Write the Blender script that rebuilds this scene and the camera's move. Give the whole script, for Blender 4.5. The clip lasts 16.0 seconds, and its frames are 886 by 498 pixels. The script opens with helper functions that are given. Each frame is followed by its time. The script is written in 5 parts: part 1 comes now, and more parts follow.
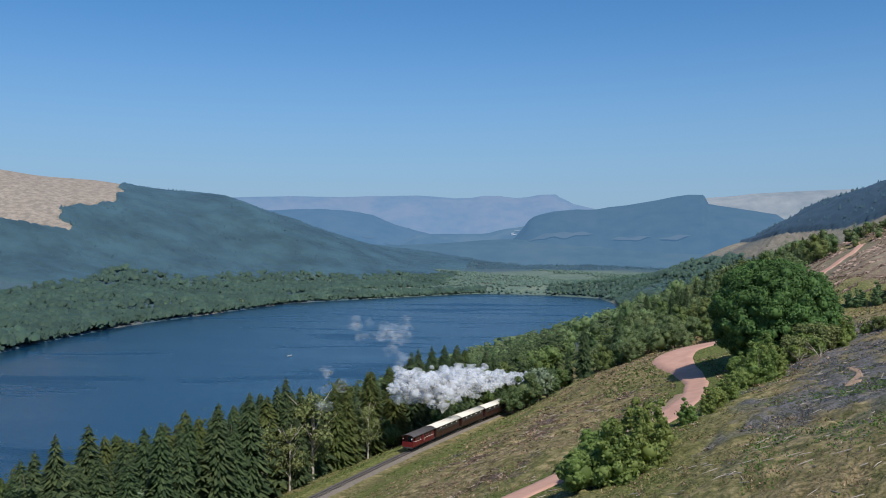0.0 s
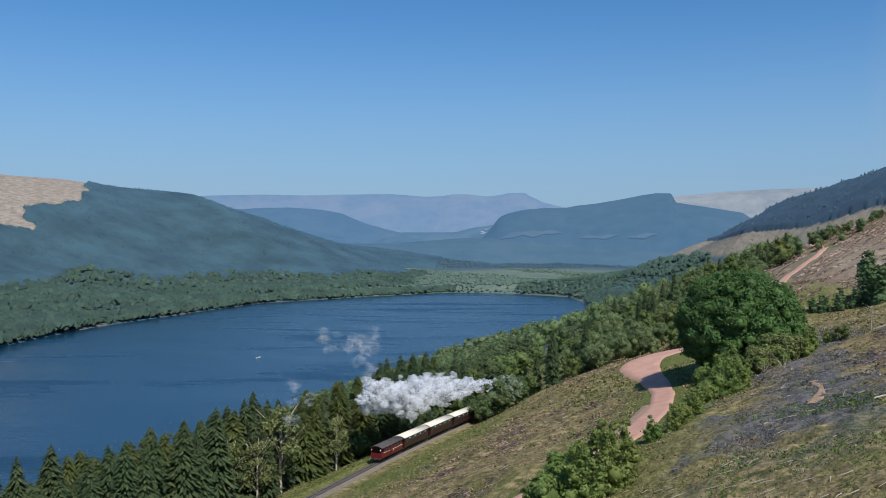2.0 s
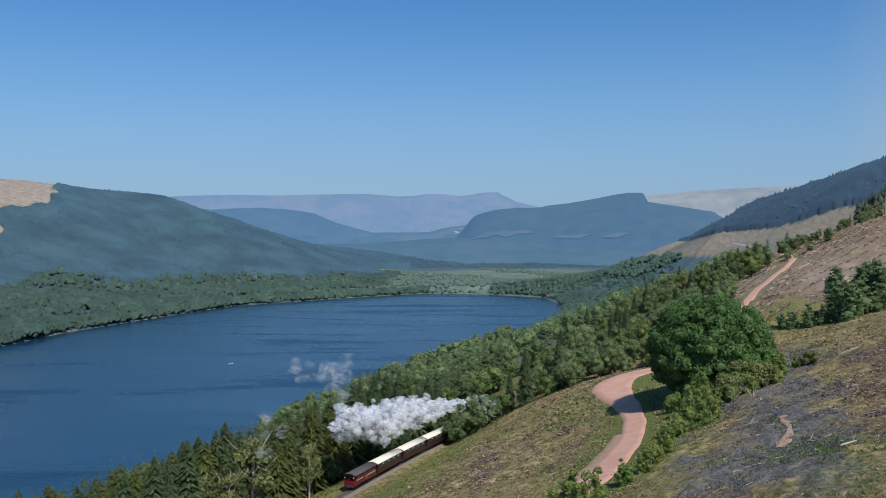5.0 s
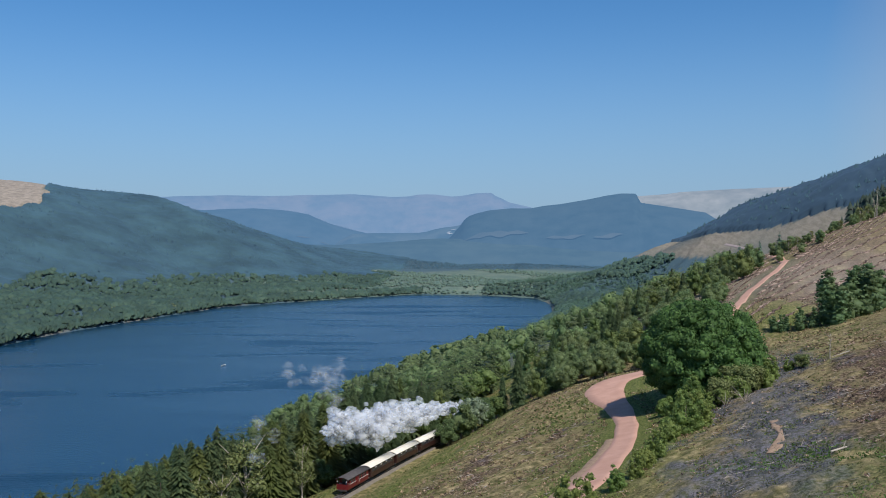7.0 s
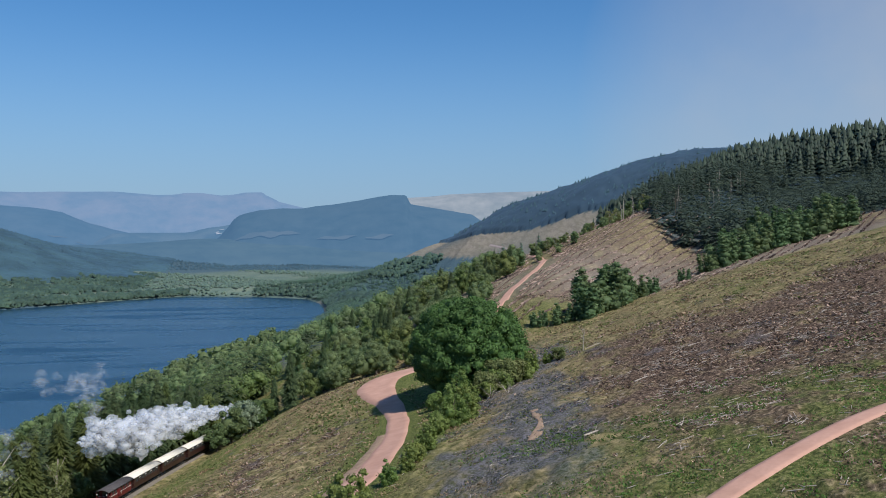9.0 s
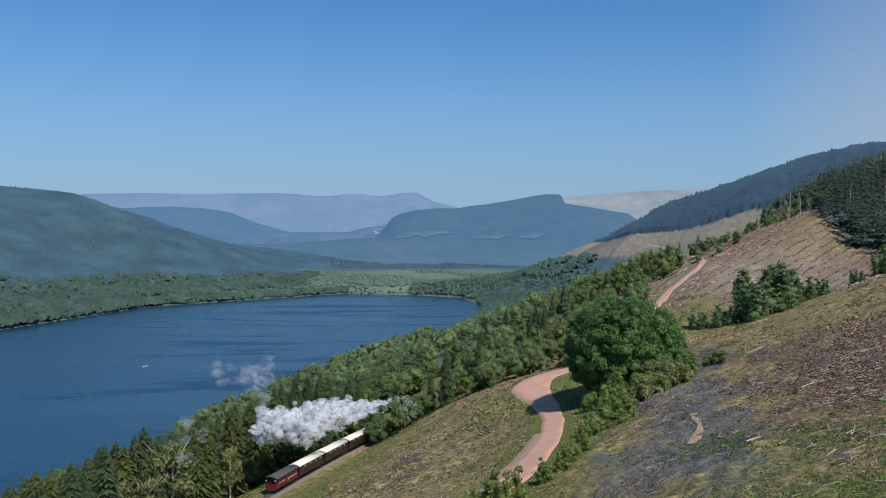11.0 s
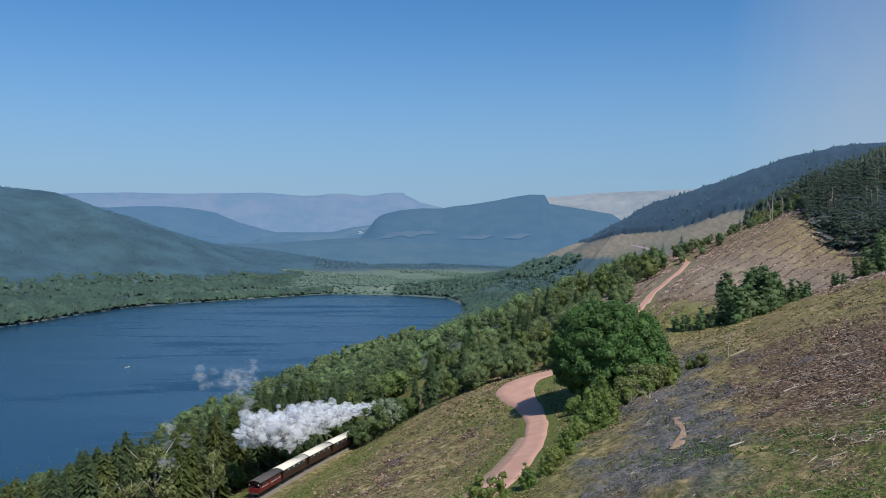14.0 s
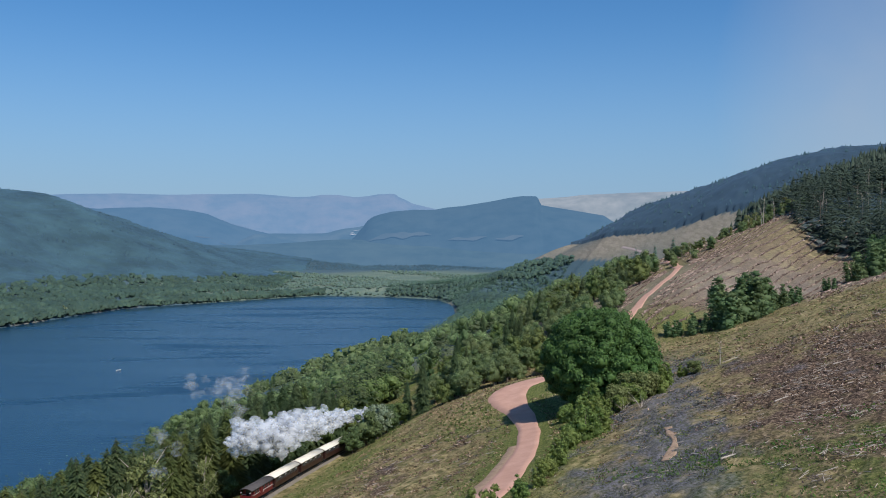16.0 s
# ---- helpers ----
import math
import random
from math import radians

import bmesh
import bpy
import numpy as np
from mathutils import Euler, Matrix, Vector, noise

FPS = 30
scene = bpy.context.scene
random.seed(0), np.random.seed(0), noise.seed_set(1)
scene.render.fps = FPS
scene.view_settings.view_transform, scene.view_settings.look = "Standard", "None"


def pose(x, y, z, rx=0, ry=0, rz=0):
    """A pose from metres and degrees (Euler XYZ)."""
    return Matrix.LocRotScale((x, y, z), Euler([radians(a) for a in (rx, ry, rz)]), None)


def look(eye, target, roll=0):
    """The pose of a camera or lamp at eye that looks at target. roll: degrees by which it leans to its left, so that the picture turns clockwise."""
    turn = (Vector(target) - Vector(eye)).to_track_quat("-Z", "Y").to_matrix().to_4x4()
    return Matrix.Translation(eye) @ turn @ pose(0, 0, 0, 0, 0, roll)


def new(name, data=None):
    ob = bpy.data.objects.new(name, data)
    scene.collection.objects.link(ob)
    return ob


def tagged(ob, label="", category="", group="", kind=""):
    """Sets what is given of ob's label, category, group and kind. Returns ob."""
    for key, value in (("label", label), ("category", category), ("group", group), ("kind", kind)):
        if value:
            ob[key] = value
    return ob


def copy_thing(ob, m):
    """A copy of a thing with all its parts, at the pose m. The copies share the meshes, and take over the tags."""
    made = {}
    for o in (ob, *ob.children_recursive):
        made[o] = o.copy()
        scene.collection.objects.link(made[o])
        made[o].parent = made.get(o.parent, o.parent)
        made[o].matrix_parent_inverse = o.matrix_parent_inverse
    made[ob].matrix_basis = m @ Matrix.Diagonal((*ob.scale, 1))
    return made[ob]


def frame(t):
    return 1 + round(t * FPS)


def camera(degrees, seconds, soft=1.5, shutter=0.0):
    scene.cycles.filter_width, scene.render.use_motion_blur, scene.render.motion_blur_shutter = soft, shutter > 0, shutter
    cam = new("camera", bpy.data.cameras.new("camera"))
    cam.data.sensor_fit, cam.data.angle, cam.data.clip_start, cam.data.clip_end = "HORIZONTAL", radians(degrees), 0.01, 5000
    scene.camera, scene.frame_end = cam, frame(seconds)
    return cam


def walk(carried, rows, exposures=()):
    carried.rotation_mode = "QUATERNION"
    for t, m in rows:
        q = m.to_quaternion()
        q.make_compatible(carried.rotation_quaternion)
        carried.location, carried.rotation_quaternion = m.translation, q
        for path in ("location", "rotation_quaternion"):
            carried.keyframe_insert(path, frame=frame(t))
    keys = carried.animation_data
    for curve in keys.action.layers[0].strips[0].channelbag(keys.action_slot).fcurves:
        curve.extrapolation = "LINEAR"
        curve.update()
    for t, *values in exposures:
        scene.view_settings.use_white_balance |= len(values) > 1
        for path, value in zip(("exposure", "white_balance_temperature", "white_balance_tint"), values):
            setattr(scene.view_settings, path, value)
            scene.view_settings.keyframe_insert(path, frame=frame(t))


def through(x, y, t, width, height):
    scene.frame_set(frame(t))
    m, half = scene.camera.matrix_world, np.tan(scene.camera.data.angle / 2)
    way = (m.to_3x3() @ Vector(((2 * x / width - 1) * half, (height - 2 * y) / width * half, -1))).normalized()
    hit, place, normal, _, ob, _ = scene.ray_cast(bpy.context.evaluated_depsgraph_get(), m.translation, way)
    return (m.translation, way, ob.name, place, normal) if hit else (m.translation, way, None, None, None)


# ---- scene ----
# ---- camera ----
cam = camera(51.81, 16.0, soft=1.0)
PATH = [
    (0.0, -0.14, -0.18, 79.0, 90.4, -0.25, 7.18),
    (0.5, -0.08, -0.13, 79.42, 90.37, -0.19, 6.21),
    (1.0, -0.02, -0.08, 79.71, 90.35, -0.21, 5.89),
    (1.5, 0.04, -0.04, 80.35, 90.29, -0.12, 5.54),
    (2.0, 0.09, -0.01, 81.09, 90.28, -0.1, 5.28),
    (2.5, 0.14, 0.01, 81.91, 90.25, -0.05, 4.87),
    (3.0, 0.18, 0.03, 82.75, 90.22, 0.03, 4.61),
    (3.5, 0.22, 0.04, 83.54, 90.23, 0.08, 4.31),
    (4.0, 0.26, 0.05, 84.32, 90.21, 0.09, 3.95),
    (4.5, 0.29, 0.05, 85.05, 90.18, 0.16, 3.79),
    (5.0, 0.32, 0.04, 85.7, 90.2, 0.17, 3.63),
    (7.5, 0.39, -0.09, 86.28, 90.24, 0.14, 2.83),
    (8.0, 0.39, -0.09, 86.19, 90.24, 0.14, -0.1),
    (8.2, 0.39, -0.09, 86.11, 90.24, 0.24, -3.39),
    (9.25, 0.1, -0.7, 86.1, 90.22, 0.15, -11.5),
    (10.3, -0.19, -1.61, 86.17, 90.21, 0.12, -5.55),
    (10.5, -0.19, -1.6, 86.17, 90.21, 0.06, -2.51),
    (11.0, -0.18, -1.58, 86.16, 90.2, 0.02, -1.43),
    (11.5, -0.17, -1.55, 86.19, 90.19, -0.01, -1.64),
    (12.0, -0.16, -1.53, 86.2, 90.19, -0.03, -1.81),
    (12.5, -0.15, -1.5, 86.19, 90.2, -0.05, -1.97),
    (13.0, -0.14, -1.48, 86.25, 90.2, -0.07, -2.13),
    (13.5, -0.14, -1.45, 86.44, 90.19, -0.05, -2.27),
    (14.0, -0.13, -1.43, 86.69, 90.2, -0.05, -2.4),
    (14.5, -0.13, -1.4, 87.01, 90.2, -0.04, -2.55),
    (15.0, -0.13, -1.38, 87.31, 90.22, -0.03, -2.67),
    (15.5, -0.12, -1.36, 87.5, 90.23, -0.03, -2.76),
    (16.0, -0.12, -1.33, 87.74, 90.27, -0.07, -2.89),
]
walk(cam, [(t, pose(x, y, z, rx, ry, rz)) for t, x, y, z, rx, ry, rz in PATH])

# ---- sky and sun ----
SUN = Vector((0.44, -0.74, 1.10)).normalized()
world = bpy.data.worlds.new("world")
scene.world = world
world.use_nodes = True
wt = world.node_tree
sky = wt.nodes.new("ShaderNodeTexSky")
sky.sky_type, sky.sun_disc = 'NISHITA', False
sky.sun_elevation = math.asin(SUN.z)
sky.sun_rotation = math.atan2(SUN.x, SUN.y)
sky.altitude, sky.air_density, sky.dust_density, sky.ozone_density = 200, 1.0, 0.9, 6.0
wt.nodes["Background"].inputs["Strength"].default_value = 0.12
clear = wt.nodes.new("ShaderNodeHueSaturation")
clear.inputs["Saturation"].default_value = 1.22
wt.links.new(sky.outputs[0], clear.inputs["Color"])
# thin cloud bank in the north-east
way = wt.nodes.new("ShaderNodeTexCoord").outputs["Generated"]
dot = wt.nodes.new("ShaderNodeVectorMath")
dot.operation = 'DOT_PRODUCT'
dot.inputs[1].default_value = Vector((0.60, 0.80, 0.16)).normalized()
wt.links.new(way, dot.inputs[0])
spread = wt.nodes.new("ShaderNodeMapRange")
spread.inputs["From Min"].default_value, spread.inputs["From Max"].default_value, spread.inputs["To Max"].default_value = 0.955, 1.0, 0.9
wt.links.new(dot.outputs["Value"], spread.inputs["Value"])
veil = wt.nodes.new("ShaderNodeTexNoise")
veil.inputs["Scale"].default_value, veil.inputs["Detail"].default_value = 5.0, 5.0
wt.links.new(way, veil.inputs["Vector"])
thick = wt.nodes.new("ShaderNodeMath")
thick.operation = 'MULTIPLY'
wt.links.new(spread.outputs[0], thick.inputs[0])
wt.links.new(veil.outputs["Fac"], thick.inputs[1])
# the grey-blue haze that lies along the horizon
rise = wt.nodes.new("ShaderNodeSeparateXYZ")
wt.links.new(way, rise.inputs[0])
lower = wt.nodes.new("ShaderNodeMapRange")
lower.interpolation_type = 'SMOOTHSTEP'
for key, value in (("From Min", -0.02), ("From Max", 0.27), ("To Min", 0.85), ("To Max", 0.0)):
    lower.inputs[key].default_value = value
wt.links.new(rise.outputs["Z"], lower.inputs["Value"])
haze = wt.nodes.new("ShaderNodeMix")
haze.data_type = 'RGBA'
haze.inputs[7].default_value = (1.95, 3.15, 4.8, 1)
wt.links.new(lower.outputs[0], haze.inputs[0])
wt.links.new(clear.outputs[0], haze.inputs[6])
cloud = wt.nodes.new("ShaderNodeMix")
cloud.data_type = 'RGBA'
cloud.inputs[7].default_value = (3.9, 4.1, 4.5, 1)
wt.links.new(thick.outputs[0], cloud.inputs[0])
wt.links.new(haze.outputs[2], cloud.inputs[6])
wt.links.new(cloud.outputs[2], wt.nodes["Background"].inputs["Color"])
sun = new("sun", bpy.data.lights.new("sun", "SUN"))
sun.data.energy, sun.data.angle, sun.data.color = 4.9, radians(0.55), (1.0, 0.955, 0.895)
sun.matrix_world = look((0, 0, 400), Vector((0, 0, 400)) - SUN)
scene.view_settings.exposure = 0.0


# ---- materials ----
def material(name, rough=0.8):
    m = bpy.data.materials.new(name)
    m.use_nodes = True
    m.node_tree.nodes["Principled BSDF"].inputs["Roughness"].default_value = rough
    return m, m.node_tree, m.node_tree.nodes["Principled BSDF"]


def node(nt, kind, **values):
    n = nt.nodes.new(kind)
    for key, value in values.items():
        n.inputs[key.replace("_", " ")].default_value = value
    return n


def noise_out(nt, scale, detail=5, where="Object", stretch=None):
    co = nt.nodes.new("ShaderNodeTexCoord").outputs[where]
    if stretch:
        mp = node(nt, "ShaderNodeMapping", Scale=stretch)
        nt.links.new(co, mp.inputs[0])
        co = mp.outputs[0]
    n = node(nt, "ShaderNodeTexNoise", Scale=scale, Detail=detail, Roughness=0.62)
    nt.links.new(co, n.inputs["Vector"])
    return n.outputs["Fac"]


def ramp(nt, fac, *stops):
    r = nt.nodes.new("ShaderNodeValToRGB")
    el = r.color_ramp.elements
    while len(el) < len(stops):
        el.new(0.5)
    for e, (p, c) in zip(el, stops):
        e.position, e.color = p, (*c, 1) if len(c) == 3 else c
    nt.links.new(fac, r.inputs[0])
    return r.outputs[0]


def mix(nt, fac, a, b):
    m = nt.nodes.new("ShaderNodeMix")
    m.data_type = 'RGBA'
    for sock, val in ((m.inputs[0], fac), (m.inputs[6], a), (m.inputs[7], b)):
        if isinstance(val, (int, float)):
            sock.default_value = val
        elif isinstance(val, tuple):
            sock.default_value = (*val, 1)
        else:
            nt.links.new(val, sock)
    return m.outputs[2]


def times(nt, a, b, how='MULTIPLY'):
    m = nt.nodes.new("ShaderNodeMath")
    m.operation, m.use_clamp = how, True
    for sock, val in zip(m.inputs, (a, b)):
        if isinstance(val, (int, float)):
            sock.default_value = val
        else:
            nt.links.new(val, sock)
    return m.outputs[0]


def bump(nt, bsdf, fac, strength, distance):
    b = node(nt, "ShaderNodeBump", Strength=strength, Distance=distance)
    nt.links.new(fac, b.inputs["Height"])
    nt.links.new(b.outputs[0], bsdf.inputs["Normal"])


def plain(name, a, b, rough=0.6, scale=3.0, metal=0.0, relief=0.0, spec=0.5):
    """Two tones of one surface, mixed by a noise of that scale, with a finer one over it."""
    m, nt, p = material(name, rough)
    f = ramp(nt, noise_out(nt, scale), (.3, a), (.7, b))
    fine = noise_out(nt, scale * 9, 3)
    nt.links.new(mix(nt, times(nt, fine, .45), f, tuple(x * .7 for x in a)), p.inputs["Base Color"])
    p.inputs["Metallic"].default_value, p.inputs["Specular IOR Level"].default_value = metal, spec
    if relief:
        bump(nt, p, fine, .6, relief)
    return m


def leaf(name, a, b, c, through=0.25, sheen=0.0, warm=.89, stand=.045, swing=.18):
    """Foliage: each leaf or spray takes a tone of its own, each plant another, and some light passes through."""
    a, b, c = ((r * warm, g, u) for r, g, u in (a, b, c))
    m, nt, p = material(name, .62)
    isl = nt.nodes.new("ShaderNodeNewGeometry").outputs["Random Per Island"]
    tone = ramp(nt, isl, (0, a), (.55, b), (1, c))
    ob = nt.nodes.new("ShaderNodeObjectInfo").outputs["Random"]
    hsv = node(nt, "ShaderNodeHueSaturation")
    nt.links.new(ramp(nt, ob, (0, (.476,) * 3), (1, (.515,) * 3)), hsv.inputs["Hue"])
    nt.links.new(ramp(nt, noise_out(nt, stand, 3, "Object"), (.34, (1 - swing,) * 3), (.66, (1 + swing,) * 3)), hsv.inputs["Value"])
    nt.links.new(tone, hsv.inputs["Color"])
    nt.links.new(hsv.outputs[0], p.inputs["Base Color"])
    p.inputs["Specular IOR Level"].default_value = .25
    # The blue sheen, given to far foliage only, imitates a veil of haze.
    p.inputs["Sheen Weight"].default_value = sheen
    p.inputs["Sheen Tint"].default_value = (.5, .74, 1, 1)
    t = nt.nodes.new("ShaderNodeBsdfTranslucent")
    nt.links.new(hsv.outputs[0], t.inputs["Color"])
    s = nt.nodes.new("ShaderNodeMixShader")
    s.inputs[0].default_value = through
    nt.links.new(p.outputs[0], s.inputs[1])
    nt.links.new(t.outputs[0], s.inputs[2])
    nt.links.new(s.outputs[0], nt.nodes["Material Output"].inputs["Surface"])
    return m


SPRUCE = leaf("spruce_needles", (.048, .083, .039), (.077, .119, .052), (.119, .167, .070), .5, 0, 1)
# Spruce needles paled and blued to carry the haze before the far bank.
HAZED_MID_SPRUCE = leaf("hazed_bank_needles", (.098, .159, .124), (.124, .192, .143), (.156, .231, .166), .4)
LARCH = leaf("larch_needles", (.076, .1, .032), (.104, .136, .041), (.142, .177, .057), .5, 0, 1)
# Paler than the near foliage: middle-distance haze mixed into the leaf colour.
HAZED_BANK_BROAD = leaf("hazed_bank_leaves", (.172, .24, .108), (.228, .305, .136), (.295, .375, .172), .62, 0, 1, .03, .24)
HAZED_BANK_SPRUCE = leaf("hazed_bank_conifer", (.088, .13, .068), (.122, .17, .086), (.16, .212, .108), .5, 0, 1)
SPRING = leaf("spring_leaves", (.13, .165, .055), (.185, .225, .072), (.25, .28, .10), .5)
BROAD = leaf("broad_leaves", (.1, .142, .058), (.145, .195, .076), (.205, .26, .108), .5)
SYCAMORE = leaf("sycamore_leaves", (.06, .112, .033), (.098, .172, .048), (.148, .24, .067), .42, 0, 1)
HOLLY = leaf("dark_thorn_leaves", (.088, .132, .056), (.132, .19, .078), (.19, .25, .112), .45)
# Willow green lightened for the haze over the lake's head.
HAZED_SCRUB = leaf("hazed_willow", (.114, .163, .114), (.142, .195, .135), (.180, .233, .162), .35, .2)
WILLOW = leaf("willow_leaves", (.16, .2, .11), (.23, .28, .17), (.31, .35, .24), .3)
SCRUB = leaf("scrub_leaves", (.155, .22, .06), (.22, .305, .085), (.3, .385, .125), .55, 0, 1)
BUDS = leaf("opening_buds", (.13, .15, .05), (.19, .2, .07), (.25, .25, .10), .3)
DARK_SPRUCE = leaf("ridge_spruce_needles", (.03, .042, .03), (.046, .062, .042), (.07, .085, .056), .2)
EARTH = plain("bare_earth", (.27, .185, .125), (.44, .31, .215), .95, 1.2, relief=.05, spec=.1)
# Far woods: the air's haze is painted into these blue-grey base colours.
HAZED_SPRUCE = leaf("hazed_spruce", (.047, .083, .104), (.054, .094, .116), (.061, .104, .127), .2, .25, .89, .011, .26)
HAZED_HILL_SPRUCE = leaf("hazed_hill_spruce", (.036, .064, .087), (.042, .073, .098), (.048, .082, .108), .1, .1, .89, .01, .16)
HAZED_BROAD = leaf("hazed_leaves", (.098, .158, .12), (.12, .185, .135), (.15, .215, .152), .6, .2, .89, .02, .22)
BARK = plain("bark", (.09, .07, .055), (.16, .13, .10), .9, 2.0, relief=.03)
PALE_BARK = plain("pale_dead_wood", (.34, .29, .24), (.48, .43, .37), .85, 2.0, relief=.02)
DIRT = plain("red_gravel", (.44, .25, .185), (.56, .34, .26), .95, .35, relief=.05, spec=.2)
# The red gravel as it looks through haze, greyed in its base colour.
HAZED_GRAVEL = plain("hazed_gravel", (.27, .225, .215), (.34, .285, .27), .95, .2, spec=.1)
BALLAST = plain("ballast", (.135, .115, .092), (.22, .19, .155), .95, 1.6, relief=.08)
WOOD = plain("sleeper_wood", (.07, .055, .045), (.12, .10, .085), .9, 2.0)
STEEL = plain("worn_rail_steel", (.25, .22, .2), (.42, .39, .36), .38, 4, metal=.8)
BLACK = plain("black_enamel", (.012, .012, .013), (.03, .03, .032), .38, 2)
SOOT = plain("sooty_iron", (.02, .019, .018), (.045, .042, .04), .75, 3)
RED = plain("crimson_paint", (.11, .009, .011), (.15, .014, .016), .42, 1.2)
MAROON = plain("chocolate_paint", (.03, .012, .01), (.048, .019, .015), .4, 1.2)
CREAM = plain("cream_roof_paint", (.62, .58, .49), (.74, .70, .60), .6, 1.0)
GREYROOF = plain("tarred_roof_felt", (.05, .045, .045), (.09, .08, .08), .85, 1.5)
GLASS_DARK = plain("carriage_glass", (.03, .035, .04), (.06, .065, .07), .08, 1.0)
TRIM = plain("pale_blind", (.55, .52, .46), (.68, .65, .58), .6, 2)
WHITE = plain("white_paint", (.72, .72, .7), (.82, .82, .8), .5, 1.5)
SLATE = plain("slate", (.12, .12, .13), (.2, .2, .21), .7, .8)


def ground_material():
    m, nt, p = material("hillside", .95)
    at = nt.nodes.new("ShaderNodeAttribute")
    at.attribute_name = "cover"
    sep = nt.nodes.new("ShaderNodeSeparateColor")
    nt.links.new(at.outputs["Color"], sep.inputs[0])
    n1, n2, n3 = noise_out(nt, .09, 4), noise_out(nt, .7, 8), noise_out(nt, 2.4, 8)
    base = ramp(nt, n2, (.38, (.095, .096, .036)), (.5, (.235, .2, .09)), (.62, (.44, .35, .19)))
    base = mix(nt, ramp(nt, n1, (.42, (0,) * 3), (.6, (1,) * 3)), base, ramp(nt, n3, (.4, (.095, .083, .036)), (.6, (.33, .255, .14))))
    brash = ramp(nt, n3, (.38, (.026, .018, .013)), (.47, (.09, .06, .042)), (.55, (.165, .112, .08)), (.64, (.37, .275, .19)))
    green = ramp(nt, n3, (.36, (.055, .078, .02)), (.5, (.13, .155, .042)), (.64, (.23, .235, .08)))
    blue = ramp(nt, n3, (.38, (.065, .078, .05)), (.48, (.115, .118, .125)), (.56, (.155, .153, .195)), (.66, (.19, .18, .215)))
    rows = noise_out(nt, .16, 5, "Object", (1, .3, 1))
    # Moor and woodland floor hold painted haze: greyed tan and blue-green.
    moor = mix(nt, ramp(nt, rows, (.42, (0,) * 3), (.6, (.8,) * 3)), ramp(nt, n1, (.3, (.25, .215, .175)), (.7, (.34, .295, .245))), (.185, .16, .135))
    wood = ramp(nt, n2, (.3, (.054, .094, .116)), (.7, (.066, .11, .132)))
    col = mix(nt, sep.outputs["Green"], base, green)
    col = mix(nt, sep.outputs["Red"], col, brash)
    col = mix(nt, sep.outputs["Blue"], col, blue)
    col = mix(nt, .14, col, (.02, .016, .01))
    at2 = nt.nodes.new("ShaderNodeAttribute")
    at2.attribute_name = "far_cover"
    sep2 = nt.nodes.new("ShaderNodeSeparateColor")
    nt.links.new(at2.outputs["Color"], sep2.inputs[0])
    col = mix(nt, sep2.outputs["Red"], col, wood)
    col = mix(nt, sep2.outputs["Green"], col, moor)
    # Eastern plantation floor, blued for haze like its trees.
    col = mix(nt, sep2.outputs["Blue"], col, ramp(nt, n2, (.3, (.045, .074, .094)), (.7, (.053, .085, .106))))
    # Lake-head marsh, its green paled with haze.
    hazed_reeds = ramp(nt, noise_out(nt, .03, 5, "Object", (.5, 1.6, 1)), (.36, (.085, .13, .112)), (.5, (.11, .155, .126)), (.64, (.145, .18, .14)))
    col = mix(nt, at2.outputs["Alpha"], col, hazed_reeds)
    nt.links.new(col, p.inputs["Base Color"])
    p.inputs["Specular IOR Level"].default_value = .1
    bump(nt, p, n3, .9, .45)
    return m


def water_material():
    m, nt, p = material("lake_water", .2)
    streak = noise_out(nt, .0042, 4, "Object", (1, 3.2, 1))
    p.inputs["Base Color"].default_value = (.004, .03, .064, 1)
    nt.links.new(ramp(nt, streak, (.36, (.34,) * 3), (.46, (.24,) * 3), (.7, (.2,) * 3)), p.inputs["Roughness"])
    p.inputs["IOR"].default_value = 1.33
    ripple = noise_out(nt, .3, 3, "Object", (1, 1.6, 1))
    b = node(nt, "ShaderNodeBump", Distance=.5)
    nt.links.new(ramp(nt, streak, (.36, (.85,) * 3), (.44, (.42,) * 3), (.7, (.34,) * 3)), b.inputs["Strength"])
    nt.links.new(ripple, b.inputs["Height"])
    nt.links.new(b.outputs[0], p.inputs["Normal"])
    return m


def steam_material(name, solid, pale, grain, gap):
    m, nt, p = material(name, 1.0)
    p.inputs["Base Color"].default_value = (pale * .95, pale, pale * 1.03, 1)
    p.inputs["Specular IOR Level"].default_value = 0
    tr = nt.nodes.new("ShaderNodeBsdfTranslucent")
    tr.inputs["Color"].default_value = (pale, pale, pale + .02, 1)
    clear = nt.nodes.new("ShaderNodeBsdfTransparent")
    half, s = nt.nodes.new("ShaderNodeAddShader"), nt.nodes.new("ShaderNodeMixShader")
    nt.links.new(p.outputs[0], half.inputs[0])
    nt.links.new(tr.outputs[0], half.inputs[1])
    nt.links.new(ramp(nt, noise_out(nt, grain, 6), (gap, (0,) * 3), (gap + .24, (solid,) * 3)), s.inputs[0])
    nt.links.new(clear.outputs[0], s.inputs[1])
    nt.links.new(half.outputs[0], s.inputs[2])
    nt.links.new(s.outputs[0], nt.nodes["Material Output"].inputs["Surface"])
    return m


